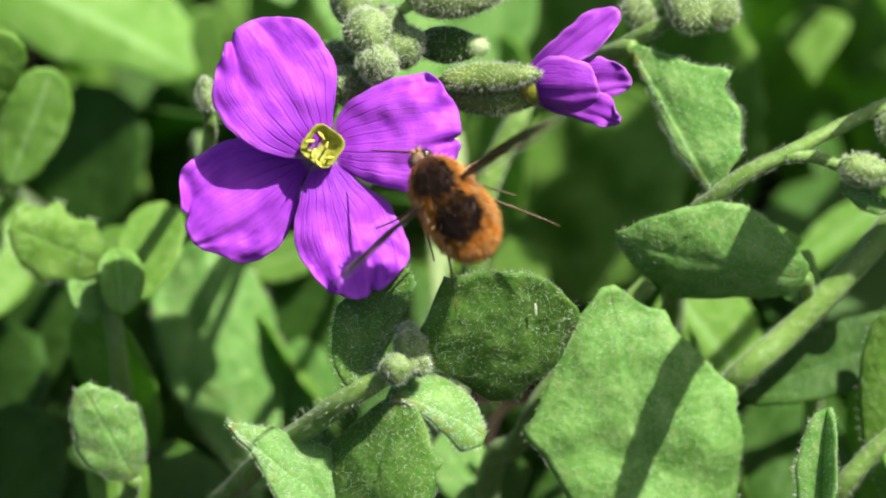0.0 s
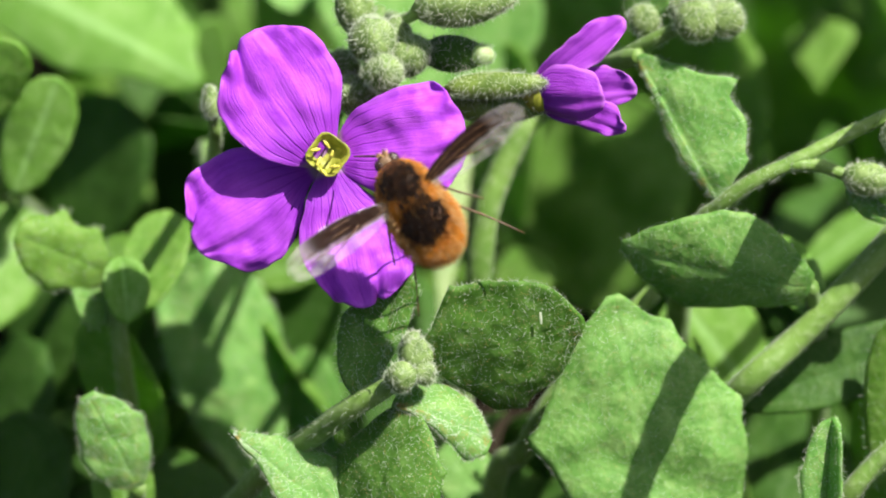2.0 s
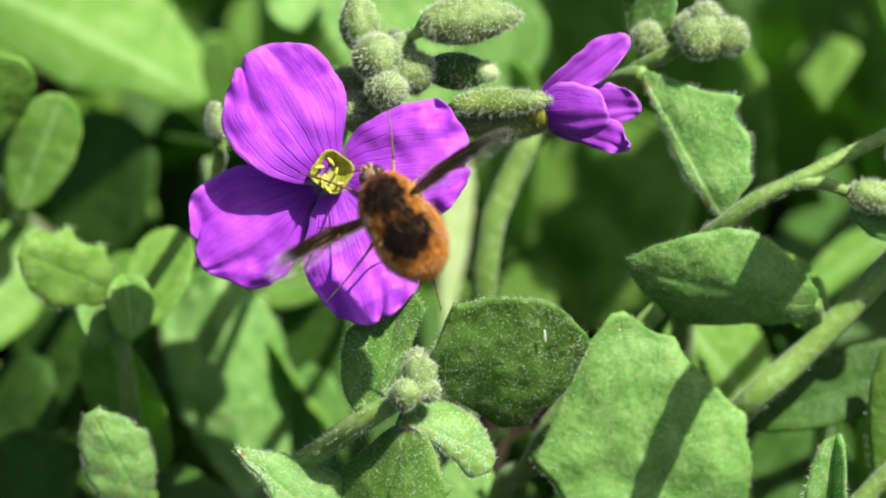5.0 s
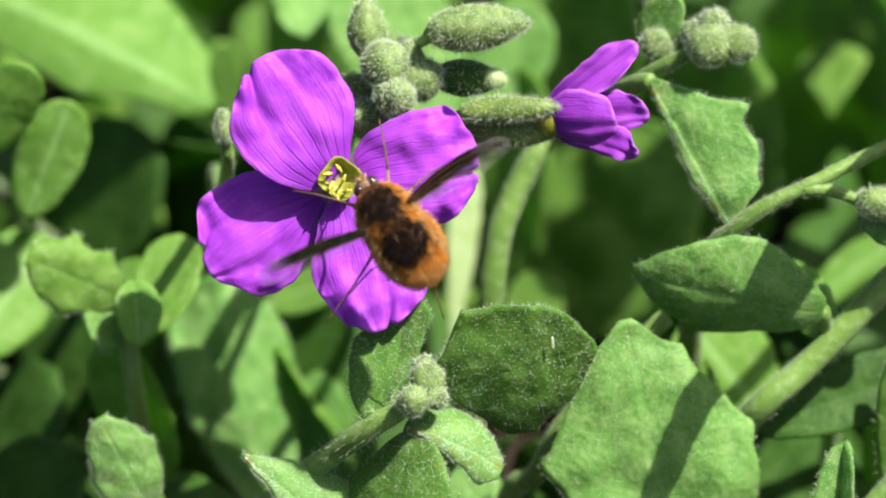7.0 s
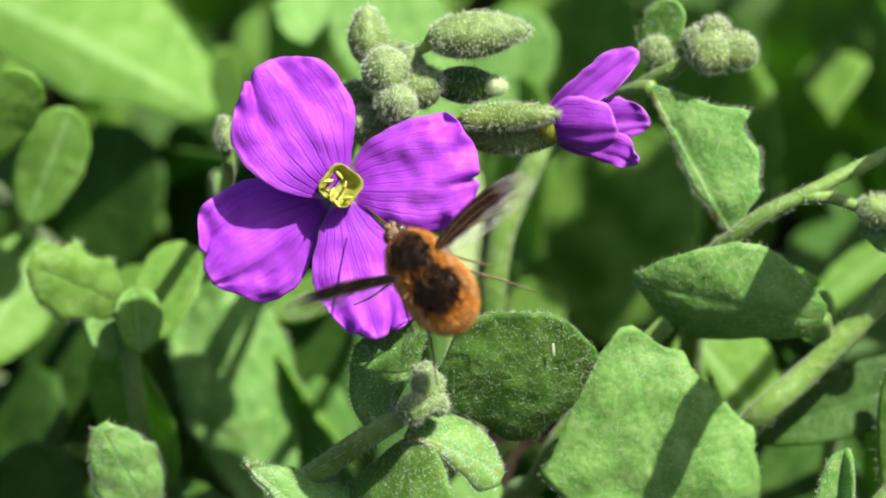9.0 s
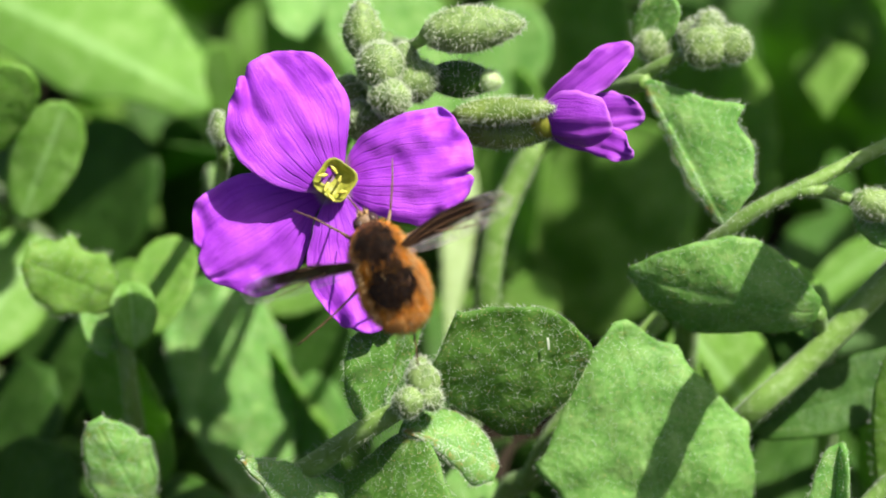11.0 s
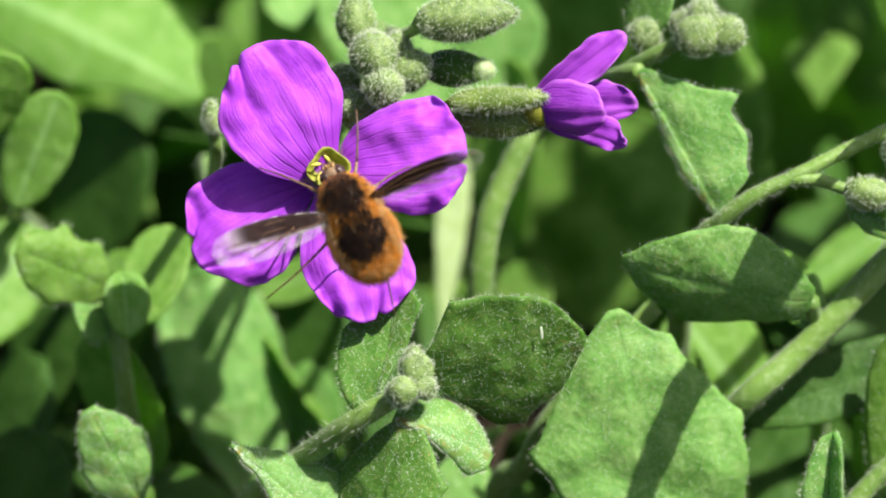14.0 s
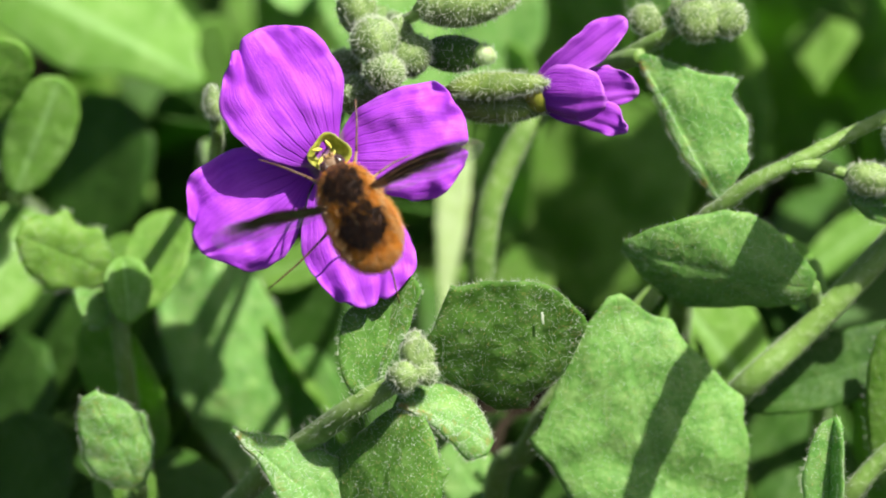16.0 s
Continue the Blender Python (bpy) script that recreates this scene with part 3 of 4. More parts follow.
# ---- the half-open flower ----
def half_open_flower():
    f = rooted("aubrieta_flower", "half-open violet flower with furled petals in a hairy calyx", "flower", (0.62, 10.89, -4))
    bud(f, (3.23, 11.74, -1.5), (1, 0.06, 0.12), 7.29, 0.92, 900, SEPAL, "hairy green sepal", "sepal", lobes=2)
    bud(f, (3.63, 10.40, -3.2), (1, 0.02, 0.1), 7.29, 1.19, 900, SEPAL, "hairy green sepal", "sepal", lobes=2)
    bud(f, (3.73, 11.29, -4.6), (1, 0.05, 0.1), 7.10, 1.00, 200, SEPAL, "hairy green sepal", "sepal", lobes=2)
    bud(f, (6.26, 11.24, -2.6), (1, 0.0, 0.1), 2.69, 1.27, 60, THROAT, "yellow-green sepal tip", "sepal_tip", lobes=2)
    petal(f, (5.84, 11.44, -3), (12.03, 16.31, -2), 2.46, (-0.6, -0.25, 1), fold=0.5, bend=0.05, ripple=0.2, nu=18, nv=26, material=PETAL_YOUNG, ruffle=1.0, blunt=0.08,
          left=(0.54, 0.84, 1.00, 1.07, 1.11, 1.15, 1.15, 1.07, 0.69), right=(0.54, 0.92, 1.15, 1.23, 1.30, 1.38, 1.38, 1.23, 0.77))
    petal(f, (6.03, 11.25, -3.2), (12.87, 11.37, -1.8), 3.45, (0.1, -0.3, 1), cup=-0.3, fold=0.15, bend=0.06, ripple=0.35, nu=18, nv=26, material=PETAL_YOUNG, ruffle=1.0, blunt=0.1,
          left=(0.46, 1.15, 1.61, 1.84, 1.92, 1.84, 1.76, 1.53, 1.15), right=(0.46, 0.77, 0.92, 1.00, 1.07, 1.07, 1.00, 0.92, 0.69))
    petal(f, (6.22, 10.47, -3), (12.16, 8.73, -1.2), 2.69, (0.1, -0.3, 1), cup=-0.35, bend=-0.04, ripple=0.3, nu=18, nv=26, material=PETAL_YOUNG, ruffle=1.0, blunt=0.1,
          left=(0.38, 0.77, 1.00, 1.15, 1.30, 1.38, 1.30, 1.15, 0.77), right=(0.38, 0.61, 0.77, 0.77, 0.77, 0.77, 0.77, 0.69, 0.46))
    petal(f, (5.94, 11.15, -2.4), (10.59, 10.63, -0.2), 4.14, (-0.45, -0.65, 1), cup=-0.55, bend=0.16, ripple=0.22, nu=20, nv=26, material=PETAL_YOUNG, ruffle=0.5, blunt=0.1,
          left=(0.84, 1.69, 2.07, 2.23, 2.30, 2.23, 2.07, 1.76, 1.30), right=(0.77, 1.30, 1.61, 1.69, 1.69, 1.61, 1.53, 1.30, 0.92))
    stem(f, [(0.54, 10.97, -4), (1.21, 11.33, -6), (2.21, 12.26, -11), (2.63, 12.61, -16), (-0.98, 9.87, -27), (-5.98, 4.61, -33)], [0.8, 0.55, 0.5, 0.5, 0.5, 0.55], 160, name="stalk")


half_open_flower()


# ---- buds ----
def bud_cluster_over_flower():
    f = rooted("bud_cluster", "cluster of hoary grey-green flower buds covered in white hairs", "buds", (-4.92, 11.95, -14), "bud clusters")
    stem(f, [(-5.95, 4.59, -31), (-5.50, 11.94, -28), (-4.84, 16.72, -14), (-4.97, 16.47, -8), (-5.20, 14.80, -5)], [0.7, 0.7, 0.6, 0.5, 0.5], 250, name="stalk")
    # hidden leaf, added only to cast shade on the broad leaf below
    leaf(f, (-6.58, 7.09, -13), (-8.36, 14.43, -11), 3.84, (0, 0.2, 1), LEAF_GREY, (100, 60), cup=0.1)
    bud(f, (-6.42, 17.28, -3), (-0.08, 1, 0.2), 4.30, 1.30, 700)
    bud(f, (-5.24, 14.98, -1.5), (-0.2, 1, 0.9), 3.38, 1.61, 900)
    bud(f, (-3.64, 15.21, -3.5), (0.2, 1, 0.6), 2.92, 1.23, 500)
    bud(f, (-2.63, 13.88, -3), (0.8, 0.35, 0.6), 3.53, 1.46, 800)
    bud(f, (-4.46, 12.65, -1), (0.1, 0.2, 1), 3.07, 1.38, 800)
    bud(f, (-6.42, 11.18, -3.5), (-0.5, 0.1, 1), 3.22, 1.46, 700)
    bud(f, (-7.15, 13.25, -5), (-0.7, 0.6, 0.5), 2.69, 1.07, 400)


def long_bud():
    f = rooted("flower_bud", "long plump hairy green bud on a thin stalk", "bud", (-3.71, 16.24, -12), "long buds")
    bud(f, (1.08, 17.30, -0.8), (1, 0.10, 0.1), 7.3, 1.57, 1400)
    stem(f, [(-1.89, 16.81, -1.2), (-3.18, 16.31, -4), (-4.08, 16.71, -9), (-5.16, 16.44, -17)], [0.45, 0.4, 0.4, 0.5], 120, name="stalk")
    g = rooted("flower_bud", "hairy green bud, coloured dark as in shade, with a pale open tip", "bud", (-1.94, 13.47, -12), "long buds")
    # the shade under the long bud is put into this bud's dark colour
    bud(g, (0.46, 13.97, -3.6), (1, -0.05, 0.05), 4.99, 1.27, 500, LEAF_SHADED)
    bud(g, (2.36, 13.87, -2.8), (1, -0.2, 0.5), 1.69, 0.73, 160, LEAF_SUN_PALE, "pale bud tip", "bud_tip")
    stem(g, [(-1.78, 13.91, -4), (-3.29, 14.91, -8), (-4.88, 15.64, -17)], [0.5, 0.4, 0.5], 80, name="stalk")


def far_bud_cluster():
    f = rooted("bud_cluster", "loose cluster of round grey-green buds on a pale stem", "buds", (10.56, 13.14, -14), "bud clusters")
    stem(f, [(6.2, 10.2, -19.5), (8.3, 12.2, -17), (11.44, 13.61, -10), (14.29, 15.07, -7), (16.39, 16.20, -6)], [0.75, 0.7, 0.6, 0.55, 0.4], 260, name="stalk")
    for p, r in (((17.09, 16.35, -5), 1.53), ((19.06, 16.53, -5.5), 1.38), ((17.52, 17.87, -6), 1.07), ((13.62, 16.55, -8), 1.15), ((16.28, 17.33, -8), 1.00)):
        bud(f, p, (0.3, 0.5, 0.7), r * 2.1, r, 420)
    leaf(f, (12.79, 16.12, -9), (14.87, 19.95, -7), 3.07, (0, 0.3, 1), LEAF_GREY, (160, 120), cup=0.3)
    leaf(f, (11.84, 13.61, -10), (14.39, 14.98, -10), 1.30, (0, 0.6, 1), LEAF_GREY, (60, 60))


bud_cluster_over_flower()
long_bud()
far_bud_cluster()


# ---- the leafy shoots in front ----
def front_shoot():
    f = rooted("leafy_shoot", "young leafy shoot with hoary oval leaves and tiny buds", "plant", soil_below((-19.77, -24.47, -26)), "leafy shoots")
    stem(f, [soil_below((-19.77, -24.47, -26)), (-19.77, -24.47, -26), (-13.89, -16.04, -9), (-8.64, -11.72, -2), (-5.52, -9.54, 0.5), (-3.02, -8.19, 1)], [0.9, 0.9, 0.85, 0.85, 0.8, 0.6], 500, long=0.7)
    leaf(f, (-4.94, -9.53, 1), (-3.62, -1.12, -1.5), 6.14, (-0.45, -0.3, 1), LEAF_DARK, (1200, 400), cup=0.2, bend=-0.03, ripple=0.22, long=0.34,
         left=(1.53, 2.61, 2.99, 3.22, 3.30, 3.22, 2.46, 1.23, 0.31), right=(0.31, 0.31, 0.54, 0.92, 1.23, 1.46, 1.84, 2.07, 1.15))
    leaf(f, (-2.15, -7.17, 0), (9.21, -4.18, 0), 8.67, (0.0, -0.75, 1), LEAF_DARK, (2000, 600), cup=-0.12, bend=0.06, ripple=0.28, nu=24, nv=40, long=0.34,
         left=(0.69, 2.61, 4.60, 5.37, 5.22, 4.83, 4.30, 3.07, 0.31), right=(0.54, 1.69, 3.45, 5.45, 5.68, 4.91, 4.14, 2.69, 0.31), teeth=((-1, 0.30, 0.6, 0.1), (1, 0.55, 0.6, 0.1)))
    leaf(f, (-3.68, -9.85, 0.3), (2.83, -12.68, 0.6), 4.83, (0.1, 0.35, 1), LEAF_GREY, (2200, 900), cup=-0.35, bend=0.10, ripple=0.25, nu=20, nv=30, long=0.34,
         left=(0.77, 1.92, 2.46, 2.76, 2.69, 2.53, 2.07, 1.30, 0.31), right=(0.31, 0.31, 0.46, 0.61, 0.84, 1.15, 1.46, 1.61, 0.77))
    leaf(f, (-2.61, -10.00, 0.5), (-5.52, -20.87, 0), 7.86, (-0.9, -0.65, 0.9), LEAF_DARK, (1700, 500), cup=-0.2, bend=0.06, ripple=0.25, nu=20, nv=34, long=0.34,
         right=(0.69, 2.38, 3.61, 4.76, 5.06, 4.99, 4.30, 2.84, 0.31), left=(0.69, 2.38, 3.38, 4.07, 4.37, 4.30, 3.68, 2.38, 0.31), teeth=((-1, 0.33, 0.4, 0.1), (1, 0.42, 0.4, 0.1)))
    leaf(f, (-7.09, -17.87, -1.5), (-14.88, -11.76, -2), 6.33, (0.2, 0.45, 1), LEAF_GREY, (1800, 700), fold=0.10, bend=-0.04, ripple=0.3, nu=20, nv=30, long=0.34,
         right=(2.30, 2.88, 3.22, 3.15, 2.76, 2.23, 1.61, 0.84, 0.15), left=(2.69, 2.69, 2.38, 1.99, 1.38, 0.84, 0.46, 0.31, 0.15), teeth=((1, 0.3, 0.5, 0.1), (1, 0.72, 0.3, 0.1)))
    for p, d, r in (((-2.14, -6.54, 1.4), (0.35, 0.8, 0.6), 1.19), ((-3.20, -8.04, 2.6), (-0.2, 0.2, 1), 1.07), ((-1.60, -7.79, 2), (0.7, 0.4, 0.8), 0.84), ((-2.38, -5.71, 0.4), (0.1, 1, 0.4), 0.77)):
        bud(f, p, d, r * 2.1, r, 300, BUD)


front_shoot()


def fibre():
    f = thing("plant_fibre", "tiny white fibre lying on a hairy leaf", "fibre", Matrix.Translation(on_bank(*(6.27, -4.09, 1.5))))
    stem(f, [(6.23, -3.70, 1.78), (6.27, -4.09, 1.58), (6.31, -4.47, 1.4)], [0.07, 0.10, 0.06], material=HAIR, name="strand", lump=0)


def side_bud():
    f = rooted("flower_bud", "small fading bud with a tuft of white hairs", "bud", soil_below((-18.06, 5.48, -36)), "long buds")
    bud(f, (-16.28, 10.63, -6), (-0.15, 1, 0.1), 2.53, 0.65, 500)
    stem(f, [soil_below((-18.06, 5.48, -36)), (-18.06, 5.48, -36), (-17.08, 6.31, -22), (-16.16, 8.08, -9), (-16.22, 9.59, -6.5)], [0.6, 0.6, 0.5, 0.5, 0.4], 120, name="stalk")


fibre()
side_bud()


def shoot(leaves, foot, path=(), radii=(0.8, 0.7, 0.55), label="leafy green shoot with oval toothed leaves", hairs=0, group="leafy shoots", buds=()):
    f = rooted("leafy_shoot", label, "plant", foot, group)
    if path:
        stem(f, [foot, *path], radii, hairs)
    for start, end, width, face, more in leaves:
        leaf(f, start, end, width, face, **more)
    for p, d, length, r in buds:
        bud(f, p, d, length, r, 500)
    return f


# beside and below the flower
shoot([((-13.55, -18.50, -29.5), (-17.80, 0.53, -28), 9.50, (0.1, 0.2, 1), dict(material=LEAF_GREY, hairs=(1900, 520), long=0.42, fold=-0.28, bend=0.03, ripple=0.4,
        teeth=((1, 0.55, 0.3, 0.1), (-1, 0.5, 0.4, 0.1)), nu=24, nv=40,
        right=(0.58, 1.76, 2.84, 3.61, 4.14, 4.30, 4.07, 2.99, 0.46), left=(0.58, 1.53, 2.53, 3.45, 3.99, 4.37, 4.37, 3.91, 2.07)))],
      soil_below((-13.90, -22.43, -34)), ((-14.25, -21.50, -32), (-13.50, -18.43, -28)), label="broad hoary grey-green leaf standing on a short stem")
# the broad leaf
shoot([((15.93, -25.07, -9), (11.29, -2.52, -4.5), 14.27, (0.05, 0.35, 1), dict(material=LEAF_GREY, hairs=(2600, 400), long=0.34, cup=-0.12, bend=0.03, ripple=0.45,
        teeth=((1, 0.885, 0.9, 0.08), (-1, 0.63, 0.8, 0.08), (1, 0.62, 0.6, 0.08)), nu=28, nv=44,
        right=(0.58, 3.07, 5.56, 6.60, 7.14, 6.83, 5.22, 2.99, 0.46), left=(0.58, 2.76, 4.22, 5.45, 6.33, 7.14, 5.52, 3.76, 0.54)))],
      soil_below((16.84, -29.10, -22)), ((16.60, -27.89, -16), (15.93, -25.07, -9)), label="broad toothed grey-green leaf with short hairs")
# the drooping leaf by the small flower
shoot([((13.19, 13.94, -7), (18.85, 3.70, -6), 5.75, (-0.4, 0.0, 1), dict(material=LEAF_GREY, hairs=(1500, 700), long=0.42, cup=-0.15, bend=0.03, ripple=0.25, nu=20, nv=34,
        left=(0.38, 1.84, 2.99, 4.45, 3.99, 4.30, 3.61, 2.30, 0.31), right=(0.12, 0.31, 0.46, 0.61, 0.77, 0.77, 0.65, 0.46, 0.15), teeth=((-1, 0.42, 0.8, 0.1), (-1, 0.87, 0.8, 0.08))))],
      (11.3, 13.5, -10.5), ((12.2, 13.78, -8.5), (13.19, 13.94, -7)), label="drooping pointed grey leaf fringed with hairs")
# the oval leaf at the side
shoot([((24.99, -1.91, -6.5), (11.90, 0.97, -5.5), 7.29, (-0.8, -0.45, 0.95), dict(material=LEAF_GREY, hairs=(1100, 240), long=0.34, cup=-0.25, bend=0.06, ripple=0.3, nu=22, nv=34,
        right=(0.96, 2.46, 3.53, 4.14, 4.18, 3.87, 3.18, 1.99, 0.23), left=(0.96, 2.2, 2.75, 3.2, 3.8, 3.95, 3.1, 1.9, 0.25), teeth=((-1, 0.6, 0.4, 0.1),)))],
      soil_below((27.05, -10.68, -30)), ((26.80, -10.58, -26), (25.76, -4.70, -12), (25.02, -1.91, -7)), label="oval hoary leaf half in shade")
# the branching flower stem
f = shoot([((28.52, 5.46, -4), (33.94, 3.91, -4), 3.07, (0, 0.4, 1), dict(material=LEAF, hairs=(300, 160), cup=-0.3)),
           ((27.34, 4.78, -5), (30.69, 2.68, -4.5), 1.92, (0, 0.4, 1), dict(material=LEAF_GREY, hairs=(300, 160), cup=-0.4))],
          soil_below((16.51, -8.09, -24)), ((16.35, -4.79, -20), (17.26, 1.60, -8), (18.57, 3.46, -5), (20.77, 5.15, -4), (23.56, 6.55, -4), (27.00, 8.26, -4.5), (33.33, 11.33, -6)),
          (0.9, 0.9, 0.8, 0.62, 0.58, 0.5, 0.5, 0.45), "branching hairy green stem with a bud", 700,
          buds=(((28.86, 5.38, -3.4), (1, -0.15, 0.2), 3.84, 1.15), ((31.23, 8.49, -4), (0.5, 0.7, 0.3), 3.45, 1.30)))
stem(f, [(23.29, 6.39, -4), (25.42, 6.32, -4), (27.55, 5.54, -4)], [0.5, 0.45, 0.4], 200, name="branch")
# the thick stem at the side
shoot([((20.28, -10.34, -13), (36.46, -4.98, -15), 4.99, (-0.3, 0.1, 1), dict(material=LEAF_SHADED, a=0.6, b=0.6, fold=0.15, bend=0.04)),
       ((25.73, -4.28, -9), (22.18, 1.56, -16), 4.22, (0.2, 0.3, 1), dict(material=LEAF_LIME, cup=0.2)),
       ((32.01, -18.00, -9), (31.03, -4.20, -9), 5.75, (-0.5, -0.1, 1), dict(material=LEAF, a=0.5, b=0.5, hairs=(200, 200)))],
      soil_below((15.16, -19.02, -32)), ((16.18, -16.30, -26), (19.70, -9.87, -10), (24.16, -5.65, -9), (28.87, -0.82, -9), (34.36, 5.53, -9)), (1.1, 1.1, 1.0, 0.95, 0.95, 0.9), "thick smooth green stem with lime-coloured leaves", 250)
# the narrow folded leaf
shoot([((25.82, -20.06, -3), (26.23, -10.81, -1), 2.99, (-0.5, 0.1, 1), dict(material=LEAF_GREY, hairs=(700, 420), a=0.4, b=0.4, fold=0.9, thick=0.5))],
      soil_below((26.42, -26.54, -20)), ((26.12, -24.46, -12), (25.93, -22.16, -6), (25.82, -19.87, -3)), label="narrow folded young leaf fringed with white hairs", hairs=120)
shoot([((30.22, -13.98, -6), (35.28, -15.54, -6), 4.22, (0, 0.4, 1), dict(material=LEAF_LIME, cup=0.1))],
      soil_below((24.12, -25.05, -22)), ((24.46, -22.20, -14), (27.17, -17.14, -7), (29.63, -13.98, -6), (34.11, -10.67, -6)), (0.8, 0.8, 0.75, 0.7, 0.6), "hairy green stem curving upward", 400)
# the shoots at the far side
shoot([((-21.6, -16.0, -11), (-25.0, -9.5, -8), 5.06, (-0.1, 0.35, 1), dict(material=LEAF_GREY, hairs=(1500, 420), long=0.34, cup=-0.15, bend=0.06, ripple=0.32, rough=0.3, left=(0.5, 1.5, 2.1, 2.4, 2.4, 2.2, 1.9, 1.4, 0.5), right=(0.5, 1.4, 2.0, 2.3, 2.4, 2.3, 2.0, 1.4, 0.5), nu=20, nv=28, teeth=((1, 0.6, 0.4, 0.2),))),
       ((-22.30, -19.51, -16), (-23.33, -13.43, -13), 4.60, (0.2, 0.4, 1), dict(material=LEAF_LIME, a=0.3, b=0.3))],
      soil_below((-23.25, -22.84, -26)), ((-22.5, -20.91, -20), (-21.6, -16.0, -11)), label="small hoary oval leaves on a short stem")
shoot([((-21.23, -14.60, -24), (-24.67, -4.18, -19), 7.29, (-0.6, -0.3, 0.8), dict(material=LEAF, fold=0.15)),
       ((-23.90, -1.16, -16), (-30.50, 1.62, -13), 5.37, (0.0, 0.1, 1), dict(material=LEAF, hairs=(500, 260), bend=0.05, cup=-0.2, left=(0.54, 1.53, 1.99, 2.23, 2.76, 2.30, 2.23, 1.53, 0.38), right=(0.54, 1.53, 2.69, 2.38, 2.30, 2.92, 2.15, 1.92, 0.92), ripple=0.35, nu=20, nv=30)),
       ((-23.56, -2.76, -17), (-26.43, -3.14, -15), 4.22, (0.2, 0.2, 1), dict(material=LEAF_GREY, hairs=(200, 120))),
       ((-22.59, -4.72, -14), (-22.99, 0.04, -14), 3.45, (0.4, 0.2, 1), dict(material=LEAF_LIME, fold=0.3)),
       ((-21.70, -3.95, -16), (-19.90, 3.26, -20), 4.99, (-0.3, 0.0, 0.9), dict(material=LEAF, cup=0.2))],
      soil_below((-22.64, -19.11, -34)), ((-22.43, -17.28, -30), (-22.81, -9.58, -18), (-23.50, -3.15, -16), (-23.70, -1.56, -16)), label="leafy shoot with folded pale leaves", hairs=200)
# an unseen shoot added at the side, shaped to shade the broad and oval leaves
shoot([((32.99, 18.84, 9.5), (30.78, 11.47, 21.5), 4.22, (-0.1, 0.5, 0.9), dict(material=LEAF, nu=18, ripple=0.15,
        right=(2.07, 1.92, 1.76, 1.92, 2.53, 2.30, 1.76, 1.23, 0.23), left=(2.69, 2.69, 2.30, 0.84, 0.15, 0.15, 0.46, 0.54, 0.15)))],
      soil_below((50.15, 22.31, -30)), ((46.69, 23.47, -14), (38.78, 22.56, 2), (32.99, 18.84, 9.5)), label="unseen leafy shoot added at the side to cast shade", hairs=200)


# ---- behind: leaves of the same mat, out of the sun's focus ----
BEHIND = "leaves of the mat behind"


def behind(start, end, width, face=(0, 0.3, 1), material=None, label="broad green leaf of the mat", **more):
    """A leaf whose stalk runs back into the mat, up the bank."""
    high = 60 + start[1] * math.cos(PITCH) + start[2] * math.sin(PITCH)
    foot = soil_below(start, (0, max(6.0, 1.1 * high)))
    neck = tuple(0.7 * p + 0.3 * q for p, q in zip(start, foot))
    shoot([(start, end, width, face, dict(material=material or LEAF, **more))], foot, (neck, start), (0.8, 0.7, 0.6), label, group=BEHIND)


behind((-40.56, 24.10, -48), (-18.40, 13.04, -40), 12.77, (-0.1, 0.35, 1), LEAF_LIME, "large pale sunlit leaf", bend=0.04, fold=-0.22, nu=20, nv=30,
       right=(1.27, 2.53, 3.22, 3.45, 3.76, 3.91, 2.69, 1.61, 0.31), left=(1.27, 3.45, 5.18, 6.06, 6.44, 6.37, 5.45, 3.22, 0.31), teeth=((1, 0.95, 0.9, 0.1), (-1, 0.9, 0.8, 0.1)))
behind((-35.21, 8.50, -20), (-30.48, 15.20, -16), 4.99, (0.4, 0.2, 1), LEAF, cup=-0.3)
behind((-31.4, 4.5, -25), (-27.9, 12.9, -22), 4.9, (0.2, 0.4, 1), LEAF_LIME)
# big leaves in shade, darkened by their colour as well as by their turn
behind((-28.04, 0.47, -47), (-25.62, 12.45, -46), 11.98, (-0.8, -0.8, 0.6), LEAF_SHADED)
behind((-20.46, 0.91, -50), (-20.84, 12.96, -49), 8.63, (-0.9, -0.8, 0.6), LEAF_SHADED)
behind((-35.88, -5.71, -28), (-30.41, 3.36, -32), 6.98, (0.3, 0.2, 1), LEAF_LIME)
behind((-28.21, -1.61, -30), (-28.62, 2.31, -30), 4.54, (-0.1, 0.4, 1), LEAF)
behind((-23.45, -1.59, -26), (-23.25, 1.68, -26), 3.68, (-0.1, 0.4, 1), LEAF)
behind((-33.67, -21.20, -26), (-28.63, -11.75, -24), 8.95, (-0.85, -0.6, 0.7), LEAF_SHADED)
behind((-12.71, -8.32, -36), (-9.32, -1.21, -34), 6.24, (-0.5, -0.5, 0.8), LEAF_SHADED)
behind((-15.22, -1.63, -36), (-8.68, 0.04, -33), 3.75, (0.0, 0.5, 1), LEAF_LIME)
behind((-8.95, -17.52, -36), (-10.57, -6.62, -34), 4.58, (-0.2, 0.3, 1), LEAF_GREY)
behind((3.06, -18.49, -20), (-0.16, -13.25, -20), 4.43, (0.1, 0.4, 1), LEAF_GREY)
# this leaf's sunlight is partly in its whitish colour
behind((-0.6, -6.0, -38), (0.6, 9.2, -37), 2.6, (0.3, 0.6, 1), LEAF_SUN_PALE, "narrow leaf coloured whitish for full sun", a=1.1, b=0.4)
behind((12.2, -4.4, -46), (11.0, 12.4, -48), 17.5, (-0.6, -0.4, 0.8), LEAF, ripple=0.5)
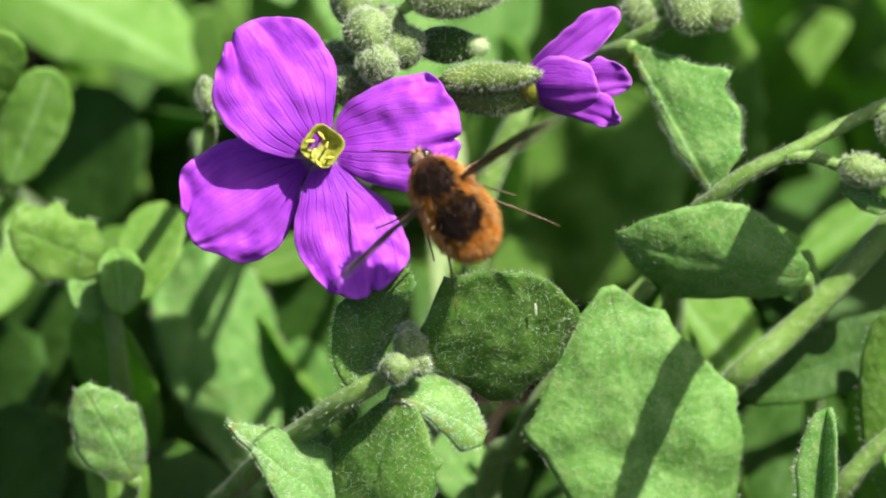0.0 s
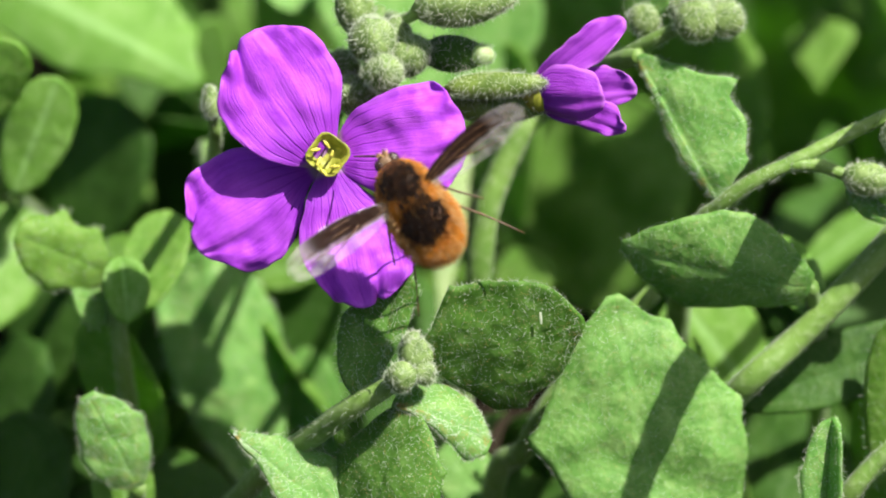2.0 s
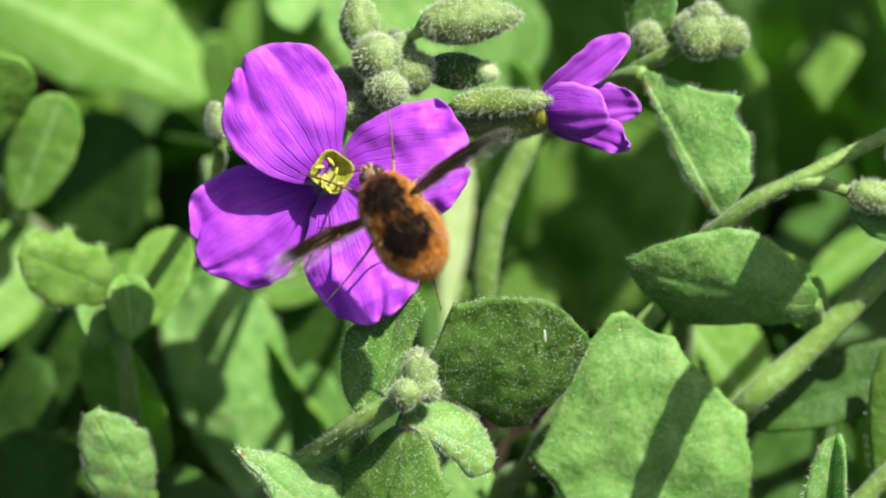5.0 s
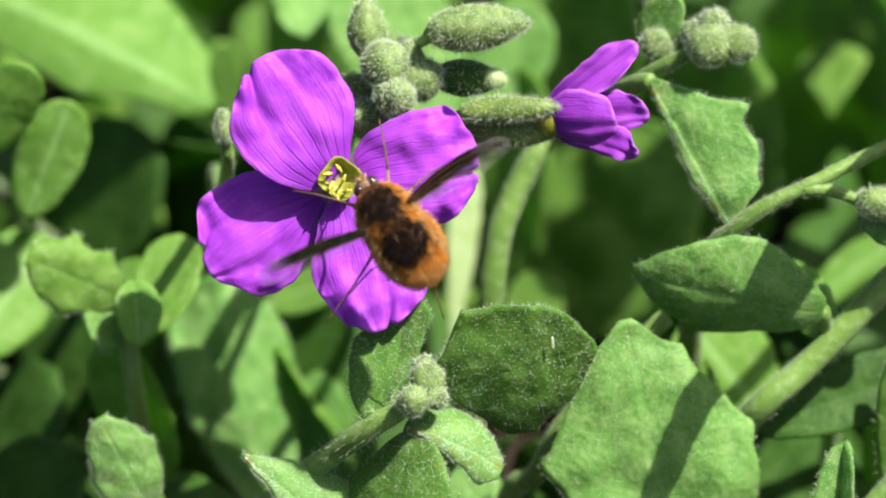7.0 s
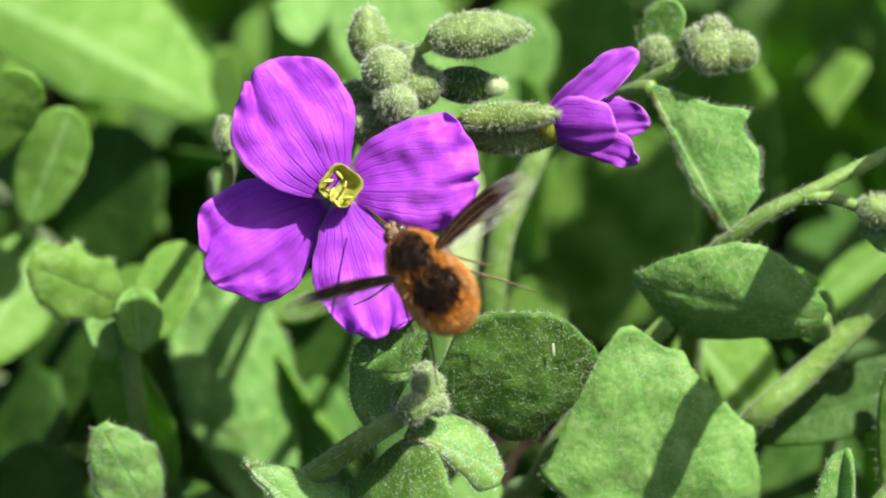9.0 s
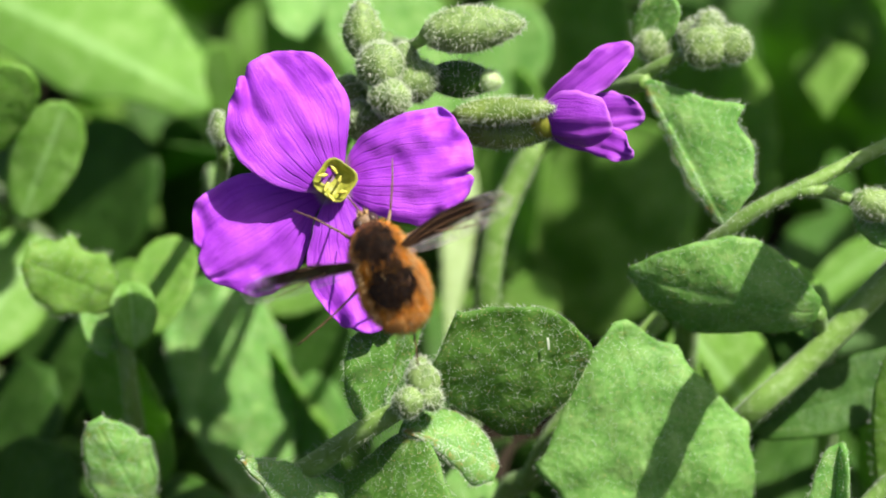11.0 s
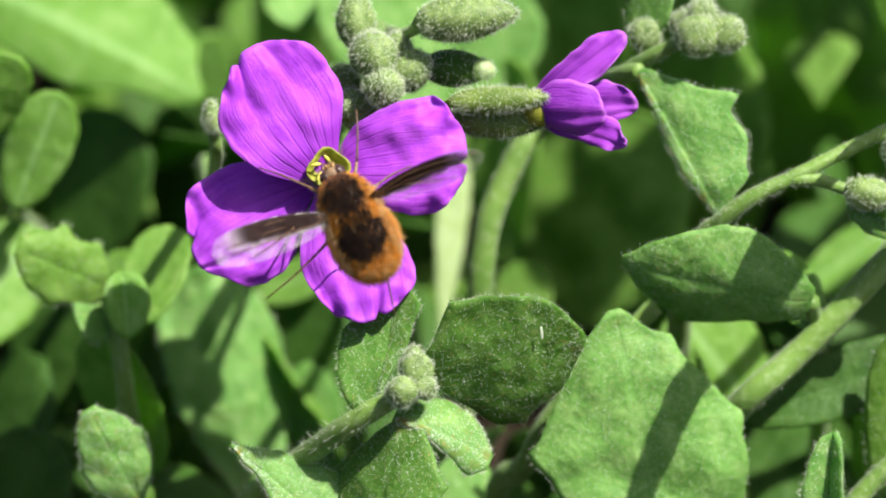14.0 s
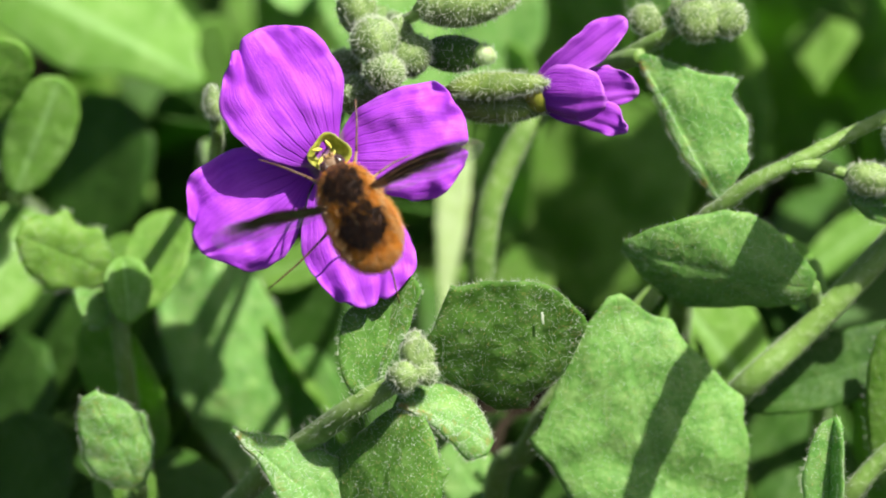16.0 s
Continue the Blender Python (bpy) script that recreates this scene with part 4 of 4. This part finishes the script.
behind((22.31, -10.17, -26), (16.2, -2.6, -24), 8.0, (0.0, 0.4, 1), LEAF_LIME)
behind((28.4, 18.1, -50), (28.2, 12.6, -48), 5.4, (-0.3, 0.1, 0.9), LEAF, "heart-shaped lime-green leaf in the sun",
       left=(1.2, 2.4, 2.7, 2.5, 2.1, 1.5, 1.0, 0.5, 0.15), right=(1.2, 2.4, 2.7, 2.5, 2.1, 1.5, 1.0, 0.5, 0.15))
behind((20.20, -1.26, -52), (17.09, 21.62, -50), 18.13, (-0.8, -0.75, 0.6), LEAF, ripple=0.5)
behind((31.31, 0.92, -56), (27.69, 24.43, -54), 20.07, (-0.85, -0.7, 0.6), LEAF, ripple=0.5)
behind((36.94, 7.81, -50), (33.49, 24.21, -50), 11.22, (-0.8, -0.8, 0.6), LEAF, ripple=0.5)
behind((11.21, 10.78, -48), (10.74, 23.57, -46), 7.29, (-0.6, -0.6, 0.7), LEAF, ripple=0.4)
behind((17.13, -9.24, -40), (14.95, -2.06, -38), 9.28, (-0.7, -0.6, 0.7), LEAF_SHADED)
behind((26.66, -11.88, -44), (24.84, -2.50, -42), 9.35, (-0.7, -0.6, 0.7), LEAF_SHADED)
behind((6.43, -21.40, -30), (5.79, -11.45, -28), 6.17, (-0.7, -0.5, 0.7), LEAF_SHADED)
behind((4.09, 0.89, -44), (4.49, 16.15, -42), 8.50, (-0.8, -0.75, 0.6), LEAF, ripple=0.4)
behind((25.64, -1.62, -34), (32.30, 3.37, -34), 3.75, (0, 0.4, 1), LEAF_LIME)
behind((-0.59, 12.17, -36), (-8.07, 22.93, -34), 9.62, (0.1, 0.5, 1), LEAF_GREY)
behind((-8.19, 24.10, -40), (-12.80, 18.44, -36), 5.04, (0.1, 0.5, 1), LEAF_GREY, teeth=((1, 0.8, 0.8, 0.1), (-1, 0.7, 0.8, 0.1)))
behind((-14.80, 16.00, -62), (-15.84, 21.66, -60), 4.85, (0.1, 0.5, 1), LEAF_LIME)
behind((-17.75, 12.78, -58), (-18.81, 18.25, -52), 3.94, (0.1, 0.5, 1), LEAF_LIME)
behind((6.55, 12.6, -52), (5.66, 25.2, -50), 6.5, (0.0, 0.2, 1), LEAF)
behind((-1.8, 11.8, -44), (6.2, 20.4, -43), 7.5, (0.1, 0.5, 1), LEAF_GREY)
behind((-30.5, -11.5, -38), (-28.6, -2.0, -37), 8.0, (-0.5, -0.3, 0.8), LEAF_SHADED)
behind((4.55, -5.2, -44), (6.2, 0.7, -43), 4.5, (0.0, 0.2, 1), LEAF)
shoot([], soil_below((0.66, -13.16, -30)), ((0.65, -13.03, -26), (2.0, -3.0, -20), (2.57, 2.47, -19), (3.58, 5.68, -19), (5.18, 8.90, -19), (6.6, 10.8, -19.5)), (1.0, 1.0, 0.95, 0.95, 0.95, 0.85, 0.8), "pale upright stem behind the flower", 260)
shoot([], soil_below((2.28, -21.10, -24)), ((3.06, -17.68, -20), (5.40, -13.46, -14), (7.74, -9.44, -12), (14.46, -2.33, -12)), (0.9, 0.9, 0.8, 0.8, 0.7), "smooth green stem among the leaves", 200)


def unseen_shade_shoots():
    """Unseen shoots added to the mat up the bank, to dapple what lies behind."""
    rng = np.random.default_rng(23)
    # leaves that the added shoots must leave in the sun
    gaps = [(-3.93, 17.60, -36), (6.16, 18.61, -40), (27.81, 15.30, -42), (2.02, 2.56, -38)]
    for k in range(15):
        u, v, w = 9 + 2.6 * k + rng.normal(0, 2), rng.uniform(27, 38), rng.uniform(-30, -12)
        if any(math.hypot(u - p[0] - 0.7 * (w - p[2]), v - p[1] - 1.13 * (w - p[2])) < 11 for p in gaps):
            continue
        leaves = []
        for i in range(3):
            t = rng.uniform(0, 6.28)
            size = rng.uniform(12, 17)
            end = (u + size * 0.8 * math.cos(t), v + abs(size * 0.45 * math.sin(t)), w + rng.uniform(-5, 3))
            leaves.append(((u, v, w), end, size * 0.7, (rng.normal(0, 0.3), 0.8, 0.7), dict(material=(LEAF, LEAF_GREY, LEAF_SHADED)[i], a=0.6, b=0.42, ripple=0.3, nu=10, nv=16)))
        shoot(leaves, soil_below((u, v, w), (0, 55)), ((u, v - 2, w - 14), (u, v, w)), label="unseen leafy shoot added higher up the bank for shade", group="shoots of the mat")


unseen_shade_shoots()


def carpet():
    """The rest of the mat: five shoots, repeated over the soil."""
    rng = np.random.default_rng(11)
    kinds = []
    for k in range(5):
        f = thing("leafy_shoot", "leafy green shoot of the dense mat", "plant", Matrix.Translation((0.5 + 0.1 * k, 0.6, 0)), "shoots of the mat")
        high = 30.0
        verts, faces, _ = tube([(0, 0, 0), (rng.normal(0, 2), rng.normal(0, 2), high * 0.5), (rng.normal(0, 3), rng.normal(0, 3), high)], [0.8, 0.8, 0.5], sides=8, steps=6)
        part("stem", mesh_of("stem", verts * MM, faces, STEM), f)
        for i in range(7):
            t = 2.4 * i + rng.normal(0, 0.3)
            size = rng.uniform(13, 20)
            form = blade(size, size * rng.uniform(0.55, 0.75), a=0.6, b=0.42, bend=rng.uniform(-0.02, 0.1), cup=rng.uniform(-0.2, 0.2), ripple=0.3, seed=i + 9 * k, nu=8, nv=14,
                         teeth=((1, 0.7, 0.8, 0.2), (-1, 0.68, 0.8, 0.2)))
            # two leaves in three carry the mat's shade in their colour
            ob = part("leaf", blade_mesh("leaf", form, (LEAF_SHADED, LEAF, LEAF_SHADED)[(i + k) % 3]), f)
            ob.matrix_basis = Matrix.Translation((0, 0, high * (0.35 + 0.1 * i) * MM)) @ Matrix.Rotation(t, 4, "Z") @ Matrix.Rotation(rng.uniform(0.3, 1.4), 4, "X")
        kinds.append(f)
    spots = []
    for k in range(230):
        for _ in range(40):
            x, y = rng.uniform(-0.13, 0.13), rng.uniform(-0.10, 0.22)
            if all((x - p) ** 2 + (y - q) ** 2 > 0.011 ** 2 for p, q in spots):
                break
        spots.append((x, y))
        rise = rng.uniform(0.5, 0.95)
        top = 0.030 * rise + 0.012
        w = -math.cos(PITCH) * y + math.sin(PITCH) * (top - 0.06)
        if w > -0.024:
            rise *= 0.6
            top = 0.030 * rise + 0.012
            if -math.cos(PITCH) * y + math.sin(PITCH) * (top - 0.06) > -0.022:
                continue
        m = Matrix.Translation((x, y, -0.001)) @ Matrix.Rotation(rng.uniform(0, 6.28), 4, "Z") @ Matrix.Rotation(rng.normal(0, 0.2), 4, "X")
        copy_thing(kinds[k % 5], m)
    for f in kinds:
        for o in (*f.children_recursive, f):
            bpy.data.objects.remove(o)


carpet()


# ---- the bee-fly ----
def ball(centre, radii, n=18, rings=12):
    verts, faces = [], []
    for i in range(rings + 1):
        a = math.pi * i / rings
        for k in range(n):
            t = 2 * math.pi * k / n
            verts.append((centre[0] + radii[0] * math.sin(a) * math.cos(t), centre[1] + radii[1] * math.cos(a), centre[2] + radii[2] * math.sin(a) * math.sin(t)))
    for i in range(rings):
        for k in range(n):
            faces.append((i * n + k, (i + 1) * n + k, (i + 1) * n + (k + 1) % n, i * n + (k + 1) % n))
    return np.array(verts), faces


THORAX = (np.array((0, 0.95, 0.0)), np.array((1.88, 2.6, 1.45)))
ABDOMEN = (np.array((0, -1.05, -0.05)), np.array((2.08, 2.85, 1.4)))
HEAD = np.array((0, 3.55, -0.6))


def bee_fly():
    f = thing("bee_fly", "furry tawny bee-fly with dark back patches, hovering at the flower", "insect")
    rng = np.random.default_rng(3)
    for name, (c, r) in (("thorax", THORAX), ("abdomen", ABDOMEN)):
        v, fc = ball(c, r, 24, 16)
        part(name, mesh_of(name, v * MM, fc, HIDE), f, "dark body under the fur")
    tawny, pale, dark = ([], [], []), ([], [], []), ([], [], [])
    for (c, r), count in ((THORAX, 12000), (ABDOMEN, 17000)):
        d = rng.normal(size=(count, 3))
        d /= np.linalg.norm(d, axis=1, keepdims=True)
        for q in d:
            p = c + q * r * 0.97
            out = q / r
            out /= np.linalg.norm(out)
            back_sweep = np.array((0, -1.25, 0.0)) if c[1] > 0 else np.array((0, -1.1, 0))
            w = out + back_sweep + rng.normal(0, 0.22, 3)
            edge = 0.26 * noise.noise(Vector(p) * 2.1) + rng.normal(0, 0.09)
            if c[1] > 0:
                inside = (p[0] / 1.26) ** 2 + ((p[1] - 2.1) / 1.28) ** 2 < 1 + edge * 2
            else:
                inside = (p[0] / 1.55) ** 2 + ((p[1] + 1.0) / 1.5) ** 2 < 1 + edge * 2
            inside = inside or (abs(p[0]) < 0.9 + edge and -0.4 < p[1] < 1.4 and rng.random() < 0.72)
            inside = inside and p[2] > 0.1
            near = p[2] > 0.1 and abs(p[0]) < 1.8 and p[1] > -2.9
            if inside and rng.random() < 0.97:
                box, ln = dark, rng.uniform(0.5, 0.85)
            elif rng.random() < (0.22 if p[1] < -3 or abs(p[0]) > 1.5 else 0.02):
                box, ln = pale, rng.uniform(0.6, 1.05)
            else:
                box, ln = tawny, rng.uniform(0.3, 0.55) if near else rng.uniform(0.45, 0.95)
            box[0].append(p), box[1].append(w), box[2].append(ln)
    for name, box, material, label in (("fur", tawny, FUR_TAWNY, "tawny orange fur"), ("fur", pale, FUR_PALE, "pale golden hair tips"), ("fur", dark, FUR_DARK, "blackish-brown fur of the back")):
        part(name, hair_mesh(name, *box, 0.017, material, rng, 0.08), f, label, kind="stuff")
    v, fc = ball(HEAD, (0.8, 0.68, 0.72))
    head = part("head", mesh_of("head", v * MM, fc, FACE), f, "small pale-faced head")
    for sign in (-1, 1):
        v, fc = ball(HEAD + (sign * 0.48, 0.02, 0.12), (0.44, 0.55, 0.58))
        part("eye", mesh_of("eye", v * MM, fc, EYE_SKIN), head, "dark compound eye")
        v, fc, _ = tube([HEAD + (sign * 0.16, 0.5, 0.4), HEAD + (sign * 0.22, 0.8, 0.55), HEAD + (sign * 0.28, 1.0, 0.5)], [0.09, 0.07, 0.03], 6, 4)
        part("antenna", mesh_of("antenna", v * MM, fc, LEG), head)
    p, w, ln = [], [], []
    for _ in range(420):
        q = rng.normal(size=3)
        q /= np.linalg.norm(q)
        q[1] = abs(q[1])
        if abs(q[0]) > 0.45 or q[2] > 0.75:
            continue
        p.append(HEAD + q * (0.8, 0.68, 0.72)), w.append(q + rng.normal(0, 0.3, 3)), ln.append(rng.uniform(0.2, 0.38))
    part("fur", hair_mesh("fur", p, w, ln, 0.022, FUR_PALE, rng), head, "pale buff hair of the face", kind="stuff")
    # the long straight mouthpart
    v, fc, _ = tube([(0, 0, 0), (0, 2.6, 0.03), (0, 5.2, 0)], [0.10, 0.08, 0.05], 8, 6)
    tongue = part("proboscis", mesh_of("proboscis", v * MM, fc, LEG), f, "long thin dark proboscis")
    wings = []
    for sign in (1, -1):
        form = blade(8.4, 2.7, a=0.55, b=0.34, cup=0.05, ripple=0.12, thick=0.035, rough=0.0, seed=3, nu=14, nv=26)
        me = blade_mesh("wing", form, WING, sign < 0)
        wing = part("wing", me, f, "glassy wing with a dark brown front edge")
        wings.append(wing)
        pts = form[0]
        for path in ([(2, 1), (2, 12), (3, 25)], [(5, 1), (5, 12), (6, 23)], [(7, 1), (8, 12), (9, 22)], [(6, 8), (10, 14), (12, 19)]):
            line = [pts[j, i if sign > 0 else 14 - i] + (0, 0, 0.02) for i, j in path]
            v, fc, _ = tube(line, [0.05, 0.045, 0.03], 6, 6)
            part("vein", mesh_of("vein", v * MM, fc, LEG), wing, "fine dark wing vein")
    legs = []
    for sign in (1, -1):
        for y, reach, lift in ((2.3, 1.0, 0.25), (1.3, 1.1, 0.1), (0.3, 1.35, 0.0)):
            knee = (1.5 * reach, 0.3 * (y - 1.0), -0.2)
            foot = (2.6 * reach, 0.1 * (y - 1.0), -0.7)
            toe = (3.8 * reach, -0.3, -1.1)
            if y < 1:
                knee, foot, toe = (2.3, 0.1, 0.1), (4.4, 0.0, -0.5), (7.0, -0.3, -1.0)
            elif y > 2:
                knee, foot, toe = (1.7, 0.0, -0.3), (3.6, 0.2, -0.4), (5.2, 0.5, -0.9)
            a, fa, _ = tube([(0, 0, 0), tuple(np.array(knee) * 0.5 + (0, 0, 0.15)), knee], [0.16, 0.15, 0.09], 6, 4)
            leg = part("leg", mesh_of("leg", a * MM, fa, LEG_PALE), f, "long thin leg")
            b, fb, _ = tube([knee, foot, toe], [0.085, 0.07, 0.045], 6, 4)
            part("shin", mesh_of("shin", b * MM, fb, LEG), leg, "thin dark shin and foot")
            legs.append((leg, sign, y))
    return f, tongue, wings, legs


FLY, TONGUE, WINGS, LEGS = bee_fly()
THROAT_AT = on_bank(*(-8.07, 6.91, -2.5))
# seconds, place of the body's middle on the bank (u, v) and the way that it heads (degrees)
FLIGHT = [(0, 0.49, 3.10, 124.4), (0.5, -0.73, 3.54, 132.6), (1, -1.39, 3.74, 127.4), (1.5, -1.42, 3.56, 126.9), (2, -2.18, 3.39, 122.9),
       (2.5, -2.52, 4.29, 129.4), (3, -3.22, 4.26, 131.9), (3.5, -3.62, 3.56, 126.9), (4, -3.31, 3.53, 123.3), (6.3, -4.05, 3.91, 119.6),
       (6.5, -3.76, 3.75, 118.9), (7, -4.30, 3.49, 125.4), (7.5, -4.98, 4.26, 123.5), (8, -4.89, 4.03, 126.6), (8.5, -3.84, 2.71, 130.1),
       (9, -2.29, 0.83, 127.0), (9.2, -2.66, 0.23, 123.7), (11.3, -4.67, 1.17, 112.7), (11.5, -4.63, 1.51, 112.2), (12, -5.33, 2.23, 116.1),
       (12.5, -5.47, 2.23, 115.0), (13, -5.39, 2.58, 116.1), (13.5, -5.99, 3.19, 116.6), (14, -6.28, 3.36, 116.5), (14.5, -6.37, 3.59, 117.6),
       (15, -6.43, 3.36, 117.6), (15.5, -6.37, 3.36, 117.6), (16, -6.32, 3.07, 117.5)]
# seconds, then for the right and the left wing the way that it points (degrees on the bank) and its tilt
STROKES = [(0, 31, 70, 222, 78), (0.5, 42, 30, 216, 35), (1, 44, 30, 198, 62), (1.5, 31, 66, 211, 35), (2, 38, 35, 214, 25), (2.5, 38, 35, 214, 60),
           (3, 35, 58, 214, 35), (3.5, 40, 30, 204, 60), (4, 31, 68, 210, 68), (6.3, 36, 50, 206, 25), (6.5, 31, 62, 207, 60), (7, 33, 55, 204, 60),
           (7.5, 33, 55, 206, 40), (8, 33, 55, 211, 35), (8.5, 26, 70, 204, 62), (9, 38, 32, 197, 58), (9.2, 38, 40, 199, 35), (11.3, 24, 40, 194, 55),
           (11.5, 26, 32, 194, 58), (12, 27, 50, 195, 22), (12.5, 25, 52, 194, 25), (13, 27, 52, 195, 60), (13.5, 23, 55, 200, 15), (14, 22, 50, 198, 12),
           (14.5, 22, 50, 196, 18), (15, 22, 52, 195, 18), (15.5, 23, 50, 195, 60), (16, 22, 55, 195, 58)]
HEIGHT = 7.5
NEAR = (400 - HEIGHT) / 397.65


def fly_pose(u, v, heading):
    a = radians(heading)
    ahead = Vector((math.cos(a), math.sin(a), -0.08)).normalized()
    up = Vector((0.0, 0.0, 1.0))
    up = (up - ahead * up.dot(ahead)).normalized()
    m = (AXES @ Matrix((ahead.cross(up), ahead, up)).transposed()).to_4x4()
    m.translation = on_bank(u * NEAR, v * NEAR, HEIGHT)
    return m


def motions():
    """The bee-fly hovers, wings beating, and sounds the flower with its proboscis."""
    rows = [(t, fly_pose(u, v, a)) for t, u, v, a in FLIGHT]
    walk(FLY, rows)
    aims = []
    for t, m in rows:
        base = Vector(HEAD + (0, 0.6, -0.2)) * MM
        aim = (m.inverted() @ THROAT_AT) - base
        aims.append((t, Matrix.Translation(base) @ aim.to_track_quat("Y", "Z").to_matrix().to_4x4()))
    walk(TONGUE, aims)
    heads = [r[0] for r in FLIGHT], [r[3] for r in FLIGHT]
    for wing, sign in zip(WINGS, (1, -1)):
        beats = []
        for n in range(481):
            t = n / FPS
            side, tilt = (float(np.interp(t, [r[0] for r in STROKES], [r[k] for r in STROKES])) for k in ((1, 2) if sign > 0 else (3, 4)))
            raised = float(np.interp(t, (0, 2.5, 6.5, 9, 11, 16), (12, 10, 8, 10, 6, 4)))
            stroke = 30 * math.sin(math.pi * n / 3)
            heading = float(np.interp(t, *heads))
            sweep = side - (heading - 90) if sign > 0 else heading + 90 - side
            m = Matrix.Rotation(radians(stroke + raised) * -sign, 4, "Y") @ Matrix.Rotation(radians(-90 * sign + sweep * sign), 4, "Z")
            m = Matrix.Translation(Vector((sign * 1.3, 0.9, 0.75)) * MM) @ m @ Matrix.Rotation(radians(tilt * sign), 4, "Y")
            beats.append((t, m))
        walk(wing, beats)
    for leg, sign, y in LEGS:
        m = Matrix.Translation(Vector((sign * 0.9, y, -0.7)) * MM) @ Matrix.Rotation(0 if sign > 0 else math.pi, 4, "Z")
        m = m if sign > 0 else Matrix.Translation(Vector((-0.9, y, -0.9)) * MM) @ Matrix.Rotation(math.pi, 4, "Z")
        fold = 52 if y > 2 else 8
        back = -50 if sign > 0 else -68
        inward = -100 if sign > 0 else -22
        early = -60 if y > 2 else 0
        swing = [(0.0, back if y < 1 else early), (2.1, back if y < 1 else early + 3), (2.35, 0.5 * (back + inward) if y < 1 else 0.5 * (early + fold)), (2.6, inward if y < 1 else fold + 6), (8.4, inward - 2 if y < 1 else fold + 4), (8.9, back if y < 1 else early), (9.3, back + 2 if y < 1 else early), (11.0, inward if y < 1 else fold + 5), (16.0, inward + 3 if y < 1 else fold + 4)]
        walk(leg, [(t, m @ Matrix.Rotation(radians(a * sign), 4, "Z")) for t, a in swing])


motions()
